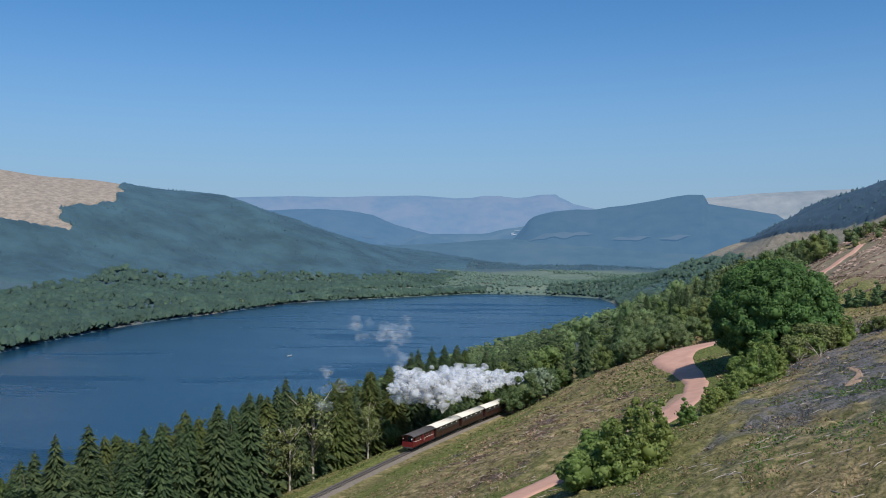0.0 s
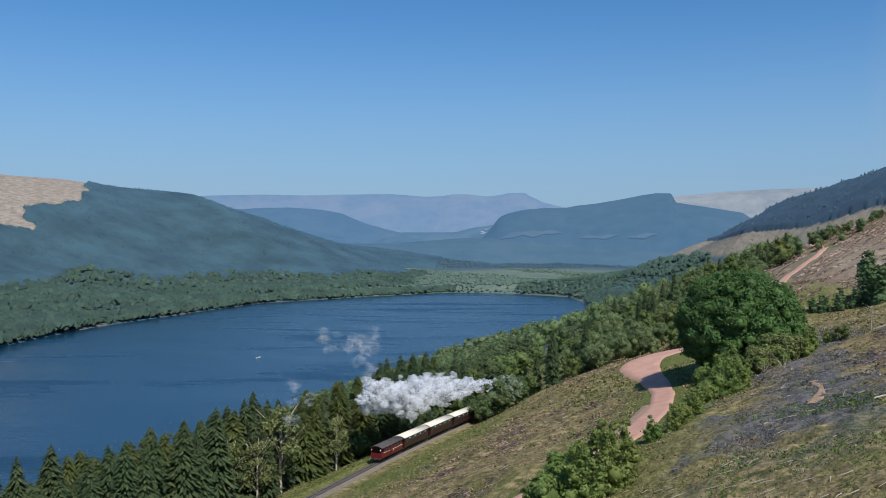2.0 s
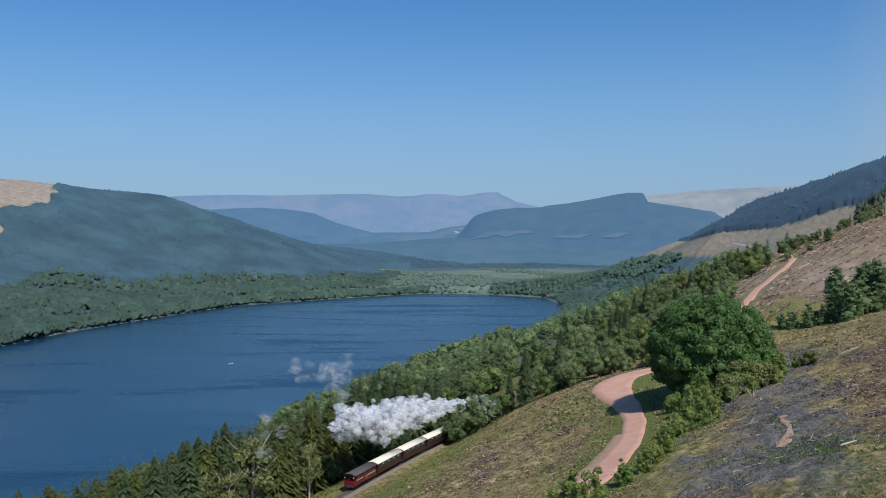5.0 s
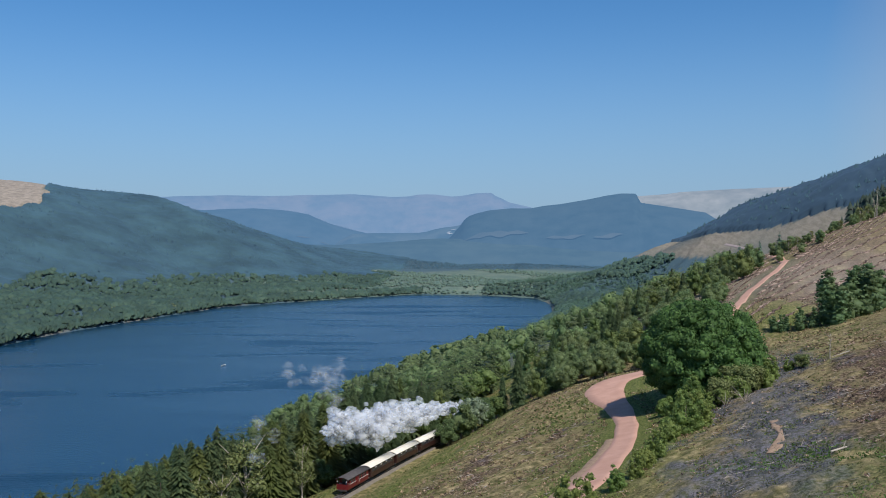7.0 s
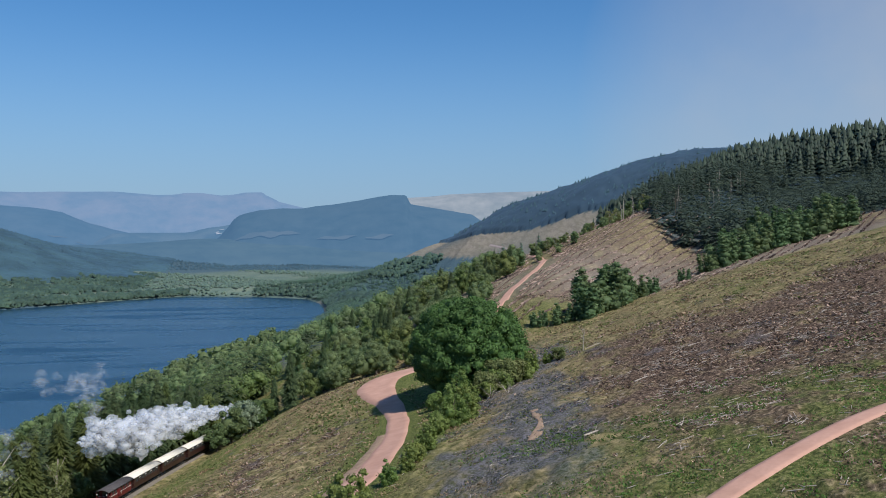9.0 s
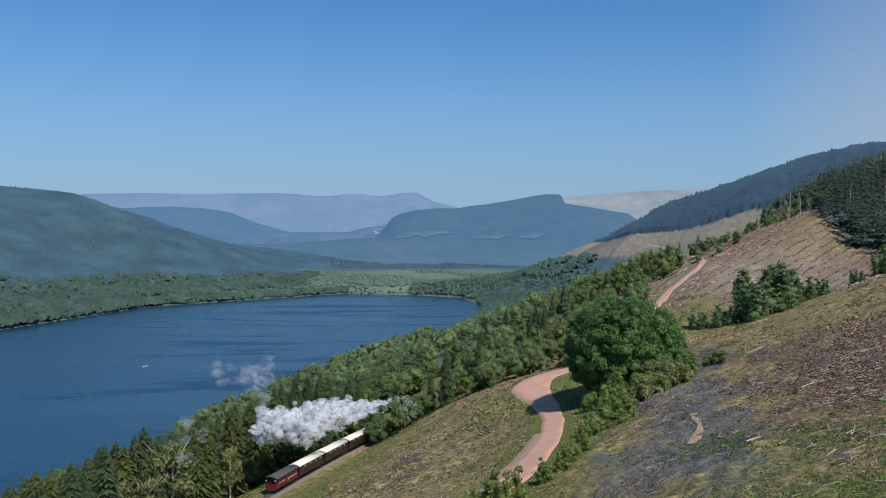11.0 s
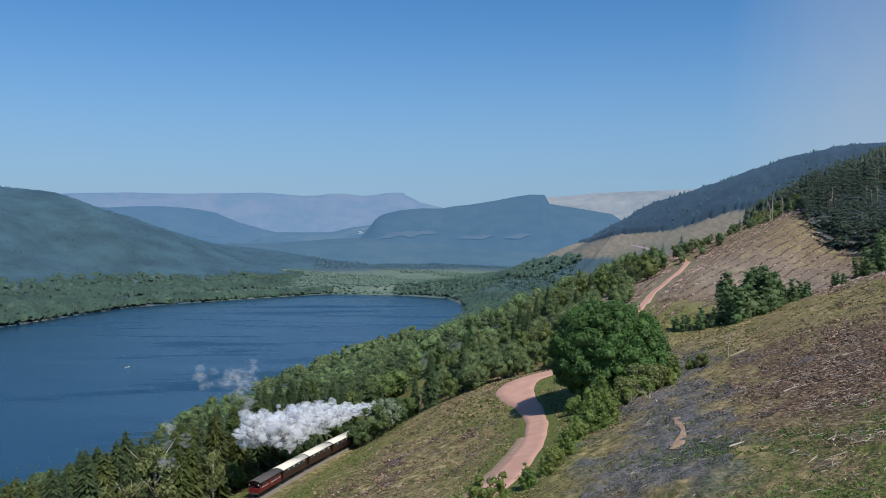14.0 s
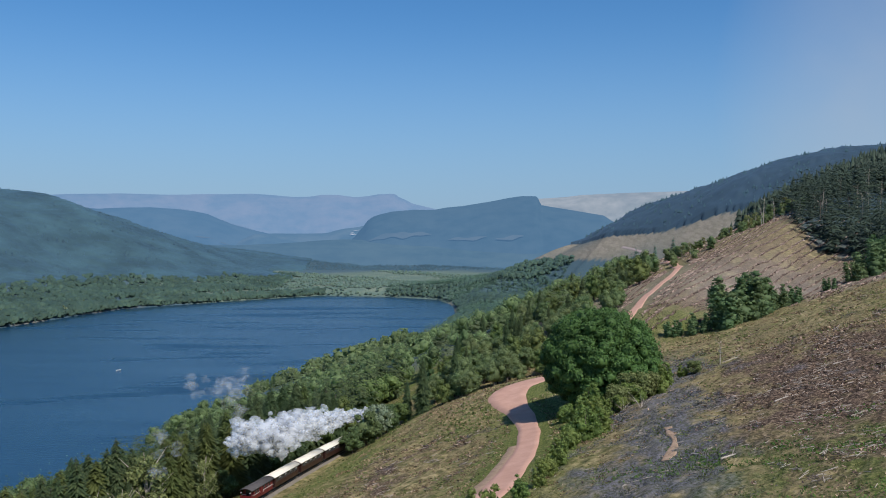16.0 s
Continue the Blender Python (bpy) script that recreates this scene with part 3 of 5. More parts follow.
# ---- ground, lake, distance ----
def cover_of(x, y, z):
    """What grows where: brash, green, bluebells; further off, haze-tinted woodland floor and moor."""
    s = (x - smooth_x(y)) * .955
    r = np.hypot(x, y)
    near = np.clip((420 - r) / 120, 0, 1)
    n, n2 = wave(x, y, 9, 4), wave(x, y, 23, 5)
    fine, patch, broad = grain(s * 1.5, y * .8, 1.6, 1) - .5, grain(s * 1.5, y * .7, 5.5, 2) - .5, grain(s, y * .6, 16, 3) - .5
    band = 1 - np.clip(np.abs(s - 63 - 3 * wave(x, y, 40, 3)) / 13, 0, 1) ** 2
    thin = np.clip(1 - np.abs(s - 86) / 24, 0, 1) * np.clip((y - 96) / 15, 0, 1) * np.clip(patch * 3.5 + broad * 2 - .45, 0, .8)
    blue = np.clip(np.maximum(band * 1.5 + patch * 2.2 + broad * 1.2 + fine * 1.2 - .8, thin), 0, .85) * np.clip((190 - y) / 25, 0, 1) * np.clip((y - 58) / 18, 0, 1)
    strip = np.clip(1 - np.abs(s + 4) / 6, 0, 1) + np.clip(1 - np.abs(s - 8) / 7, 0, 1) * .8
    moss = np.clip((92 - y) / 16, 0, 1) * np.clip((s - 58) / 12, 0, 1) * np.clip(.55 + patch * 3 + fine * 2, 0, 1)
    bench = np.clip(1 - np.abs(s - 48) / 11, 0, 1) * .8 + np.clip(1.25 - road_distance(x, y) / 6, 0, 1) * np.clip(.75 + 2 * patch + fine, 0, 1)
    khaki = np.clip((y - 125) / 30, 0, 1) * np.clip((228 - y) / 15, 0, 1) * np.clip((s - 66) / 12, 0, 1) * np.clip(.3 + 2 * patch, 0, 1)
    saddle = np.exp(-((x - 72) / 14) ** 2 - ((y - 226) / 13) ** 2) * .9
    green = np.clip(saddle + strip + moss + bench + khaki * .6 + np.clip(broad * 2 + patch * 2.4 - .12, 0, 1) * .9 + np.clip((-s - 8) / 4, 0, 1), 0, 1) * near
    upper = np.clip((s - 66) / 14, 0, 1) * np.clip((172 - y) / 40, .1, 1)
    lower = np.exp(-((s - 24) / 10) ** 2) * np.clip((y - 80) / 20, 0, 1) * np.clip((172 - y) / 15, 0, 1)
    brash = np.clip(1.8 * upper + .9 * lower + 1.1 * np.clip((y - 222) / 15, 0, 1) + patch * 2.6 + fine * 1.6 - .42, 0, 1) * np.clip((s - 10) / 8, 0, 1) * near * (1 - .8 * moss) * (1 - .8 * saddle) * (1 - .7 * np.clip(bench, 0, 1))
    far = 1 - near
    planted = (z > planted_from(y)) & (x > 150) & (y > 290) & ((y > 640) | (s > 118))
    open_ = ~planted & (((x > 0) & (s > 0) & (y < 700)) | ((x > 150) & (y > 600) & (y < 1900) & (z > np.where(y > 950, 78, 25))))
    # From 300 m out, unfelled ground fades to the haze-blue woodland floor.
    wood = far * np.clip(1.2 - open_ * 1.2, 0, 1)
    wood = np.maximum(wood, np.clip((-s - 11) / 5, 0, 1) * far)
    # Felled ground greys with distance from 232 m, as haze would grey it.
    felled = np.clip((r - 232) / 70, 0, .6) * open_ * (y > 222) * np.clip(.62 + .5 * wave(x, y, 60, 17), .2, 1)
    d = lake_distance(x, y)
    beach = (np.abs(d - .5) < 2.5) * (y > 500) * np.clip(.1 + wave(x, y, 70, 23), 0, .45)
    mo = np.maximum(np.maximum(moor_of(x, y, z), felled), beach)
    marsh = np.clip((2440 + 40 * wave(x, y, 90, 51) - y) / 60, 0, 1) * np.clip((y - 1560) / 60, 0, 1) * np.clip((560 - np.abs(x)) / 60, 0, 1) * (z < 60) * np.clip((d + 5) / 3, 0, 1)
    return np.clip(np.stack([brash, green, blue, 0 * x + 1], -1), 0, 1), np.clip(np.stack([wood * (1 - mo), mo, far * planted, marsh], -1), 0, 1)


MOOR_EDGE = [(-2600, 5200), (-1026, 2046), (-970, 1909), (-984, 1800), (-993, 1718), (-965, 1676), (-938, 1673), (-921, 1641), (-968, 1589), (-1002, 1537), (-1060, 1430), (-1150, 1250), (-3000, 900)]


def moor_of(x, y, z):
    """Open moorland above the planted woods on the western hill."""
    x, y = x + 9 * wave(x, y, 30, 41), y + 9 * wave(x, y, 26, 42)
    inside = np.zeros(np.shape(x), bool)
    for (ax, ay), (bx, by) in zip(MOOR_EDGE, MOOR_EDGE[1:] + MOOR_EDGE[:1]):
        inside ^= ((ay > y) != (by > y)) & (x < ax + (bx - ax) * (y - ay) / (by - ay))
    return (inside & (x < -600)).astype(float)


def planted_from(y):
    """How high the plantation's lower edge lies on the eastern hills."""
    return np.where(y < 640, 80, np.where(y < 1000, 104, np.interp(y, [1300, 1382, 1415, 1446, 1525, 1609], [158, 151, 134, 123, 119, 105])))


def ground():
    az = np.radians(np.concatenate([np.arange(38, 16, -.25), np.arange(16, -40, -.16), np.arange(-40, -322, -3.0)]))
    rad = np.concatenate([[0], np.geomspace(4, 44, 40), np.geomspace(44.4, 265, 560), np.geomspace(267, 480, 90), np.arange(488, 1960, 9.0), np.geomspace(1980, 4850, 40)])
    A, R = np.meshgrid(az, rad, indexing="ij")
    x, y = -np.sin(A) * R, np.cos(A) * R
    z = height(x, y)
    na, nr = A.shape
    side = side_of(x, y)
    rough = np.clip((side - 5) / 8, 0, 1) * np.clip((300 - R) / 60, 0, 1) * np.clip((R - 40) / 10, 0, 1)
    clear = near_road(x.ravel(), y.ravel(), 5.5).reshape(x.shape) | (lake_distance(x, y) < 60)
    hump = .62 * (grain(side * 1.3, y * .8, 1.5, 11) - .5) + .8 * (grain(side, y * .7, 4.5, 12) - .5)
    z = z + np.where(clear, 0, rough * hump)
    idx = np.arange(na * nr).reshape(na, nr)
    nxt = np.roll(idx, -1, 0)
    f = np.stack([idx[:, :-1], idx[:, 1:], nxt[:, 1:], nxt[:, :-1]], -1).reshape(-1, 4)
    g = Geo().add(np.stack([x, y, z], -1), f)
    me = g.mesh("ground", GROUND, True)
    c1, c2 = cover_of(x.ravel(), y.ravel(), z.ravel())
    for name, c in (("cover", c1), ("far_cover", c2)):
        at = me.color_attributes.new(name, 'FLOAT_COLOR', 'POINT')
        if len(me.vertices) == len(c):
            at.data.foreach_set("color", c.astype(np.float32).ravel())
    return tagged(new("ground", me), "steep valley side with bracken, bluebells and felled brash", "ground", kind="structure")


ground()
g = Geo()
cols, rws = np.linspace(-700, 300, 60), np.linspace(-500, 2050, 120)
X, Y = np.meshgrid(cols, rws, indexing="ij")
k = np.arange(X.size).reshape(X.shape)
g.add(np.stack([X, Y, 0 * X], -1), np.stack([k[:-1, :-1], k[1:, :-1], k[1:, 1:], k[:-1, 1:]], -1).reshape(-1, 4))
tagged(part("water", g, WATER, smooth=True), "dark blue reservoir with wind streaks on the water", "lake", kind="structure")


def far_hill(name, dist, line, front, back, mat, label, rough=6.0):
    az, zz = np.array([a for a, _ in line])[::-1], np.array([h for _, h in line])[::-1]
    a = np.arange(az[0], az[-1], .12)
    top = np.interp(a, az, zz)
    u = np.concatenate([np.linspace(0, 1, 16), [1.15, 1.6]])
    A, Uu = np.meshgrid(np.radians(a), u, indexing="ij")
    fall = np.where(Uu <= 1, np.sin(Uu * math.pi / 2) ** 1.15, 1 - (Uu - 1) * 1.1)
    R = dist - front * (1 - np.minimum(Uu, 1)) + back * np.maximum(Uu - 1, 0)
    R = np.minimum(R, 4930)
    Z = 8 + (top[:, None] - 8) * fall
    x, y = -np.sin(A) * R, np.cos(A) * R
    Z = Z + rough * wave(x, y, 90, 6) * np.sin(np.clip(Uu, 0, 1) * math.pi)
    k = np.arange(A.size).reshape(A.shape)
    g = Geo().add(np.stack([x, y, Z], -1), np.stack([k[:-1, :-1], k[:-1, 1:], k[1:, 1:], k[1:, :-1]], -1).reshape(-1, 4))
    return tagged(part(name, g, mat, smooth=True), label, "hill", kind="structure")


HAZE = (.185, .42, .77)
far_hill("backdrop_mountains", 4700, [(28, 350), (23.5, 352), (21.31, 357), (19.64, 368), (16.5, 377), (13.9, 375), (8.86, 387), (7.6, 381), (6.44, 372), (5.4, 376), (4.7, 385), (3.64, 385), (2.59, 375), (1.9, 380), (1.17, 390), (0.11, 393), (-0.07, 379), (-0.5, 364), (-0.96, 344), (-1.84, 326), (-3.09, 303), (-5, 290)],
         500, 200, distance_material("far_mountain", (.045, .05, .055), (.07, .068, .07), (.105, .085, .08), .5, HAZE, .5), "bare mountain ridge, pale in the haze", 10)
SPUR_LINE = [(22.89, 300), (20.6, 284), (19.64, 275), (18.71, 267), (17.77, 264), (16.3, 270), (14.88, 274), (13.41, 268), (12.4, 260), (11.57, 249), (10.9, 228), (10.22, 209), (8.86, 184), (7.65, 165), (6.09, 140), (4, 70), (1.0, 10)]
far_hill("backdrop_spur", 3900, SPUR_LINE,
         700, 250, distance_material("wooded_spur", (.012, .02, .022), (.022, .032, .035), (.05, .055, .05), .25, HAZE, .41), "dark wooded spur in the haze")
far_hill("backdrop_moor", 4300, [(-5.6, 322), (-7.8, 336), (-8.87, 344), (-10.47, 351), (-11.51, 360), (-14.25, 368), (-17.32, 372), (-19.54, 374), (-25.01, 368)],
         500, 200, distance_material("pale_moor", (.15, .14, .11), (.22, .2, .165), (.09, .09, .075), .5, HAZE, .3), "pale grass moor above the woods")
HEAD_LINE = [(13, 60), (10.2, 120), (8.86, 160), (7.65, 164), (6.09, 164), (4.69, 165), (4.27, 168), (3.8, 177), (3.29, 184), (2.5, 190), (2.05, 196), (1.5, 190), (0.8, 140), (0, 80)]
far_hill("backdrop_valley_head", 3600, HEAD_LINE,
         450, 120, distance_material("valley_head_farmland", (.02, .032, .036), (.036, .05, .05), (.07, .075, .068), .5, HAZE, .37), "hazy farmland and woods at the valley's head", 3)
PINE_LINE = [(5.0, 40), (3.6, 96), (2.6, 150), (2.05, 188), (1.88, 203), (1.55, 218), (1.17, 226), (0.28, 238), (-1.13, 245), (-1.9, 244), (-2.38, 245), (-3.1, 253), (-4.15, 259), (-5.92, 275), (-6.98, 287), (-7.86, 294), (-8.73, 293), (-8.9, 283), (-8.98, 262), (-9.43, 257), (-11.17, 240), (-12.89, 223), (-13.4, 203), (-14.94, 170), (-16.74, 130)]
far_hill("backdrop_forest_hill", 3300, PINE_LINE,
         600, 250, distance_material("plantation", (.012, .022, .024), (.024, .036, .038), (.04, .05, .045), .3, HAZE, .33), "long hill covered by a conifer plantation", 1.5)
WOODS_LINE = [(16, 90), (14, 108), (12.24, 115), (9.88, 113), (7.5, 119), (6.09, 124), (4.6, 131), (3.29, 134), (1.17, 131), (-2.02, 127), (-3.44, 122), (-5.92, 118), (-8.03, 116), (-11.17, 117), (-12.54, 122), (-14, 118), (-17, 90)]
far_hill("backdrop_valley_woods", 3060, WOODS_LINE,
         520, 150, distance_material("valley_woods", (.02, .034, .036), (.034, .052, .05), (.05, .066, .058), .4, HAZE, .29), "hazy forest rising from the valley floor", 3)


def hill_patch(name, dist, line, front, a0, a1, u0, u1, mat, label):
    """A strip of open land lying on a far hill's slope."""
    az, zz = np.array([a for a, _ in line])[::-1], np.array([h for _, h in line])[::-1]
    a, g = np.linspace(a0, a1, 24), Geo()
    top, w = np.interp(a, az, zz), np.sin(np.linspace(.02, math.pi - .02, 24)) ** .8 * (.75 + .25 * np.sin(a * 5 + u0 * 40))
    mid, half = (u0 + u1) / 2 + .006 * np.sin(a * 3), (u1 - u0) / 2
    rows = []
    for k in (-1, 0, 1):
        u = mid + k * half * w
        z = 8 + (top - 8) * np.sin(u * math.pi / 2) ** 1.15 + 1.5
        R = dist - front * (1 - u) - 6
        rows.append(np.stack([-np.sin(np.radians(a)) * R, np.cos(np.radians(a)) * R, z], -1))
    k = np.arange(72).reshape(3, 24)
    g.add(np.concatenate(rows), np.stack([k[:-1, :-1], k[:-1, 1:], k[1:, 1:], k[1:, :-1]], -1).reshape(-1, 4))
    return tagged(part(name, g, mat, smooth=True), label, "field", kind="structure")


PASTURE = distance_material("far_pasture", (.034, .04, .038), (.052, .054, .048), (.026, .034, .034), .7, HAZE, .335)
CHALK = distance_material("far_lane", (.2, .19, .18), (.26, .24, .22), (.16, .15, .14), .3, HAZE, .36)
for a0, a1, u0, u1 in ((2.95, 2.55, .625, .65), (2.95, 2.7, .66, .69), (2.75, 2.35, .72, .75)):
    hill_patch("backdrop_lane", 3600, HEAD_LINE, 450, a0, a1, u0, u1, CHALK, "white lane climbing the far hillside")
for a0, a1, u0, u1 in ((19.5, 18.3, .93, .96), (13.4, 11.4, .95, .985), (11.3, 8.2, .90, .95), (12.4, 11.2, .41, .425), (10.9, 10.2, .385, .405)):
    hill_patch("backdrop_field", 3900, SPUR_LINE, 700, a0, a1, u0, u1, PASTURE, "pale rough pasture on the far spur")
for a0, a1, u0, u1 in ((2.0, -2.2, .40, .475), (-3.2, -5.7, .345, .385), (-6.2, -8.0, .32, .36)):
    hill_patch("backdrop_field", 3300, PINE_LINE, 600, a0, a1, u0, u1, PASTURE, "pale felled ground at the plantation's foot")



# ---- woods ----
def cone_template(sides, tiers):
    v, f = [], []
    for t in range(tiers):
        lo, hi, r = .12 + .8 * t / tiers, min(1, .12 + .8 * (t + 1.6) / tiers), .23 * (1 - .8 * t / tiers)
        o = len(v)
        for j in range(sides):
            a = 2 * math.pi * (j + .5 * t) / sides
            q = r * (1.18 if j % 2 else .85)
            v.append((math.cos(a) * q, math.sin(a) * q, lo - (.03 if j % 2 else -.02)))
        v.append((0, 0, hi if t < tiers - 1 else 1))
        f += [(o + j, o + (j + 1) % sides, o + sides) for j in range(sides)]
    return np.array(v), np.array(f)


def ragged_template(seed, tall=.5):
    """A far broadleaf crown: a lumpy heart with leaf sprays breaking its outline."""
    r, g = np.random.default_rng(seed), Geo()
    bv, bf = BLOB
    g.add(bv * (.3, .3, .36) * r.uniform(.65, 1.25, (len(bv), 1)) + (0, 0, tall - .08), bf)
    q = unit(40, r)
    q = q[q[:, 2] > -.5][:15]
    leaves(g, q * (.34, .34, .38) * r.uniform(.7, 1.2, (len(q), 1)) + (0, 0, tall - .04), q, .17, r)
    return np.concatenate(g.v), np.concatenate(g.f3)


def crown_template(seed, lumps=3):
    rnd, v, f, n = np.random.default_rng(seed), [], [], 0
    bv, bf = BLOB
    for i in range(lumps):
        c = np.array([rnd.uniform(-.2, .2), rnd.uniform(-.2, .2), rnd.uniform(.42, .66)]) if i else np.array([0, 0, .5])
        v.append(c + bv * rnd.uniform(.2, .34) * rnd.uniform(.75, 1.22, (len(bv), 1)) * (1, 1, 1.05))
        f.append(bf + n)
        n += len(bv)
    return np.concatenate(v), np.concatenate(f)


ROUND_FAR = [crown_template(s, 4) for s in (1, 2, 6, 9)]


def sow(n, x0, x1, y0, y1, rule):
    x, y = rng.uniform(x0, x1, n), rng.uniform(y0, y1, n)
    k = rule(x, y)
    return x[k], y[k]


def forest(name, x, y, templates, low, high, mat, label, wide=1.0, calm=0.0):
    """A wood too large to count: one mesh of many small trees on the ground."""
    z, g, nrm = height(x, y), Geo(), []
    which = rng.integers(0, len(templates), len(x))
    for i, (tv, tf) in enumerate(templates):
        m = which == i
        n = int(m.sum())
        if not n:
            continue
        h = (low + (high - low) * rng.uniform(0, 1, n) ** 1.6) * (1 + .18 * wave(x[m], y[m], 60, 8))
        a = rng.uniform(0, 6.3, n)
        w = h * rng.uniform(.7, 1.35, n) * wide
        vx = tv[None, :, 0] * np.cos(a)[:, None] - tv[None, :, 1] * np.sin(a)[:, None]
        vy = tv[None, :, 0] * np.sin(a)[:, None] + tv[None, :, 1] * np.cos(a)[:, None]
        jit = 1 + (.12 if len(tv) < 150 else .02) * rng.normal(0, 1, vx.shape)
        v = np.stack([x[m][:, None] + vx * w[:, None] * jit, y[m][:, None] + vy * w[:, None] * jit, z[m][:, None] - .5 + tv[None, :, 2] * h[:, None]], -1)
        f = (np.arange(n)[:, None, None] * len(tv) + tf[None]).reshape(-1, 3)
        g.add(v, f)
        d = np.stack([vx, vy, np.broadcast_to(tv[None, :, 2] - .45, vx.shape)], -1)
        d /= np.linalg.norm(d, axis=-1, keepdims=True) + 1e-6
        d = d * (1 - calm) + np.array([0, 0, calm + .05])
        nrm.append((d / (np.linalg.norm(d, axis=-1, keepdims=True) + 1e-9)).reshape(-1, 3))
    me = g.mesh(name, mat, True, np.concatenate(nrm)) if calm else g.mesh(name, mat)
    return tagged(part(name, me, mat), label, "woodland", kind="stuff")


def canopy(name, az, rad, rule, lift, mat, label):
    """The closed top of a far plantation: one uneven sheet of crowns over the ground, sinking away at its edges."""
    A, R = np.meshgrid(np.radians(az), rad, indexing="ij")
    x, y = -np.sin(A) * R, np.cos(A) * R
    ground_z = height(x, y)
    z = np.where(rule(x, y, ground_z), ground_z + lift + 6.5 * (grain(x, y, 13, 31) - .5) + 5.0 * (grain(x, y, 55, 32, 2) - .5), ground_z - 3)
    k = np.arange(A.size).reshape(A.shape)
    g = Geo().add(np.stack([x, y, z], -1), np.stack([k[:-1, :-1], k[:-1, 1:], k[1:, 1:], k[1:, :-1]], -1).reshape(-1, 4))
    return tagged(part(name, g, mat, smooth=True), label, "woodland", kind="stuff")


def in_view(x, y, left=37, right=-41):
    a = np.degrees(np.arctan2(-x, y))
    return (a < left) & (a > right)


CONE_FAR, CONE_MID = [cone_template(5, 2)], [cone_template(8, 5), cone_template(7, 5)]


def spray_template(seed):
    """A crown of leaf sprays, one metre high, for trees in the middle distance."""
    r, g = np.random.default_rng(seed), Geo()
    for i in range(5):
        d = unit(1, r)[0] * (.22, .22, .2) + (0, 0, .55)
        q = unit(42, r)
        leaves(g, d + q * .2 * r.uniform(.8, 1.15, (42, 1)), q, .04, r)
        g.add(d + BLOB[0] * .15, BLOB[1])
    v, f = np.concatenate(g.v), np.concatenate(g.f3)
    return v, f


LEAF_FAR, LEAF_MID = [ragged_template(s, t) for s, t in ((1, .5), (2, .42), (6, .55), (9, .45))], [spray_template(s) for s in (3, 4, 5)]


def west(x, y):
    z = height(x, y)
    return in_view(x, y) & (lake_distance(x, y) > .4) & (moor_of(x, y, z) < .5), z


def west_broad(x, y):
    ok, z = west(x, y)
    return ok & (z + 14 * wave(x, y, 120, 9) <= 38 + 55 * np.clip((1350 - y) / 450, 0, 1))


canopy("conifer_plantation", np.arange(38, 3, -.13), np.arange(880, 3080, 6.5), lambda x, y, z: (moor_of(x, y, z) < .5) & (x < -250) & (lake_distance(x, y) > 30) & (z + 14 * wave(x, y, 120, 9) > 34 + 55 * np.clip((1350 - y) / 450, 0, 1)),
       4.5, HAZED_SPRUCE, "dark conifer plantation over the western hillside")
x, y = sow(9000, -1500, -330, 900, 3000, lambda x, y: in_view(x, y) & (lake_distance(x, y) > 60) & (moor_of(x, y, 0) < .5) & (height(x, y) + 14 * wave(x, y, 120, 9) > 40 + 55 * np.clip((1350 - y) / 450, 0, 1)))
forest("plantation_tops", x, y, CONE_FAR, 5.5, 10, HAZED_SPRUCE, "taller spruce tops standing out of the western plantation", 1.3, .97)
x, y = sow(14000, -800, -250, 550, 2300, west_broad)
x2, y2 = sow(70000, -560, -150, 560, 1930, lambda x, y: west_broad(x, y) & (lake_distance(x, y) < 14))
x, y = np.concatenate([x, x2]), np.concatenate([y, y2])
forest("lakeside_woodland", x, y, ROUND_FAR, 5, 14, HAZED_BROAD, "broadleaf woodland along the far lakeshore", 1.05, .68)


def valley(x, y):
    return in_view(x, y) & (lake_distance(x, y) > 1) & (height(x, y) < 150)


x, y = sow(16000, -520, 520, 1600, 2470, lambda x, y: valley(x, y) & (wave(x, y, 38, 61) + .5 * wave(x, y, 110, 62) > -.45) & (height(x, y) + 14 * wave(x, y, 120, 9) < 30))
forest("willow_scrub", x, y, ROUND_FAR, 2.5, 7.5, HAZED_SCRUB, "pale green willow scrub at the head of the lake", 1.4, .55)
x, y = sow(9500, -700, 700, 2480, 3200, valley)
forest("valley_forest", x, y, CONE_FAR, 3, 6, HAZED_SPRUCE, "dark forest filling the valley floor", 3.2, .95)


def rough_conifer(seed):
    g = conifer_crown(1.0, .17, seed, 7, 5)
    return np.concatenate(g.v), np.concatenate(g.f3)


def east_bank(x, y):
    s = side_of(x, y)
    return in_view(x, y) & (lake_distance(x, y) > 4) & (s < np.where(y < 292, -4, 30 + .05 * y)) & (y > 262)


x, y = sow(4600, -140, 330, 262, 900, east_bank)
m = wave(x, y, 45, 11) > -.02
forest("bank_spruce", x[m], y[m], [rough_conifer(s) for s in (311, 312, 313)], 9, 14, HAZED_BANK_SPRUCE, "dense spruce on the bank below the railway")
near = np.hypot(x, y) < 470
forest("bank_woodland", x[~m & near], y[~m & near], LEAF_MID, 8, 13, HAZED_BANK_BROAD, "mixed broadleaf wood on the bank below the railway")
forest("bank_woodland_beyond", x[~m & ~near], y[~m & ~near], [ragged_template(s, t) for s, t in ((7, .5), (8, .55), (10, .45))], 7, 13, HAZED_BANK_BROAD, "mixed broadleaf wood further along the bank", 1.0)
x, y = sow(26000, -60, 700, 900, 1900, lambda x, y: in_view(x, y) & (lake_distance(x, y) > 4) & (x > -20) & (height(x, y) < 62 + 30 * wave(x, y, 80, 3)))
m = wave(x, y, 90, 12) > -.1
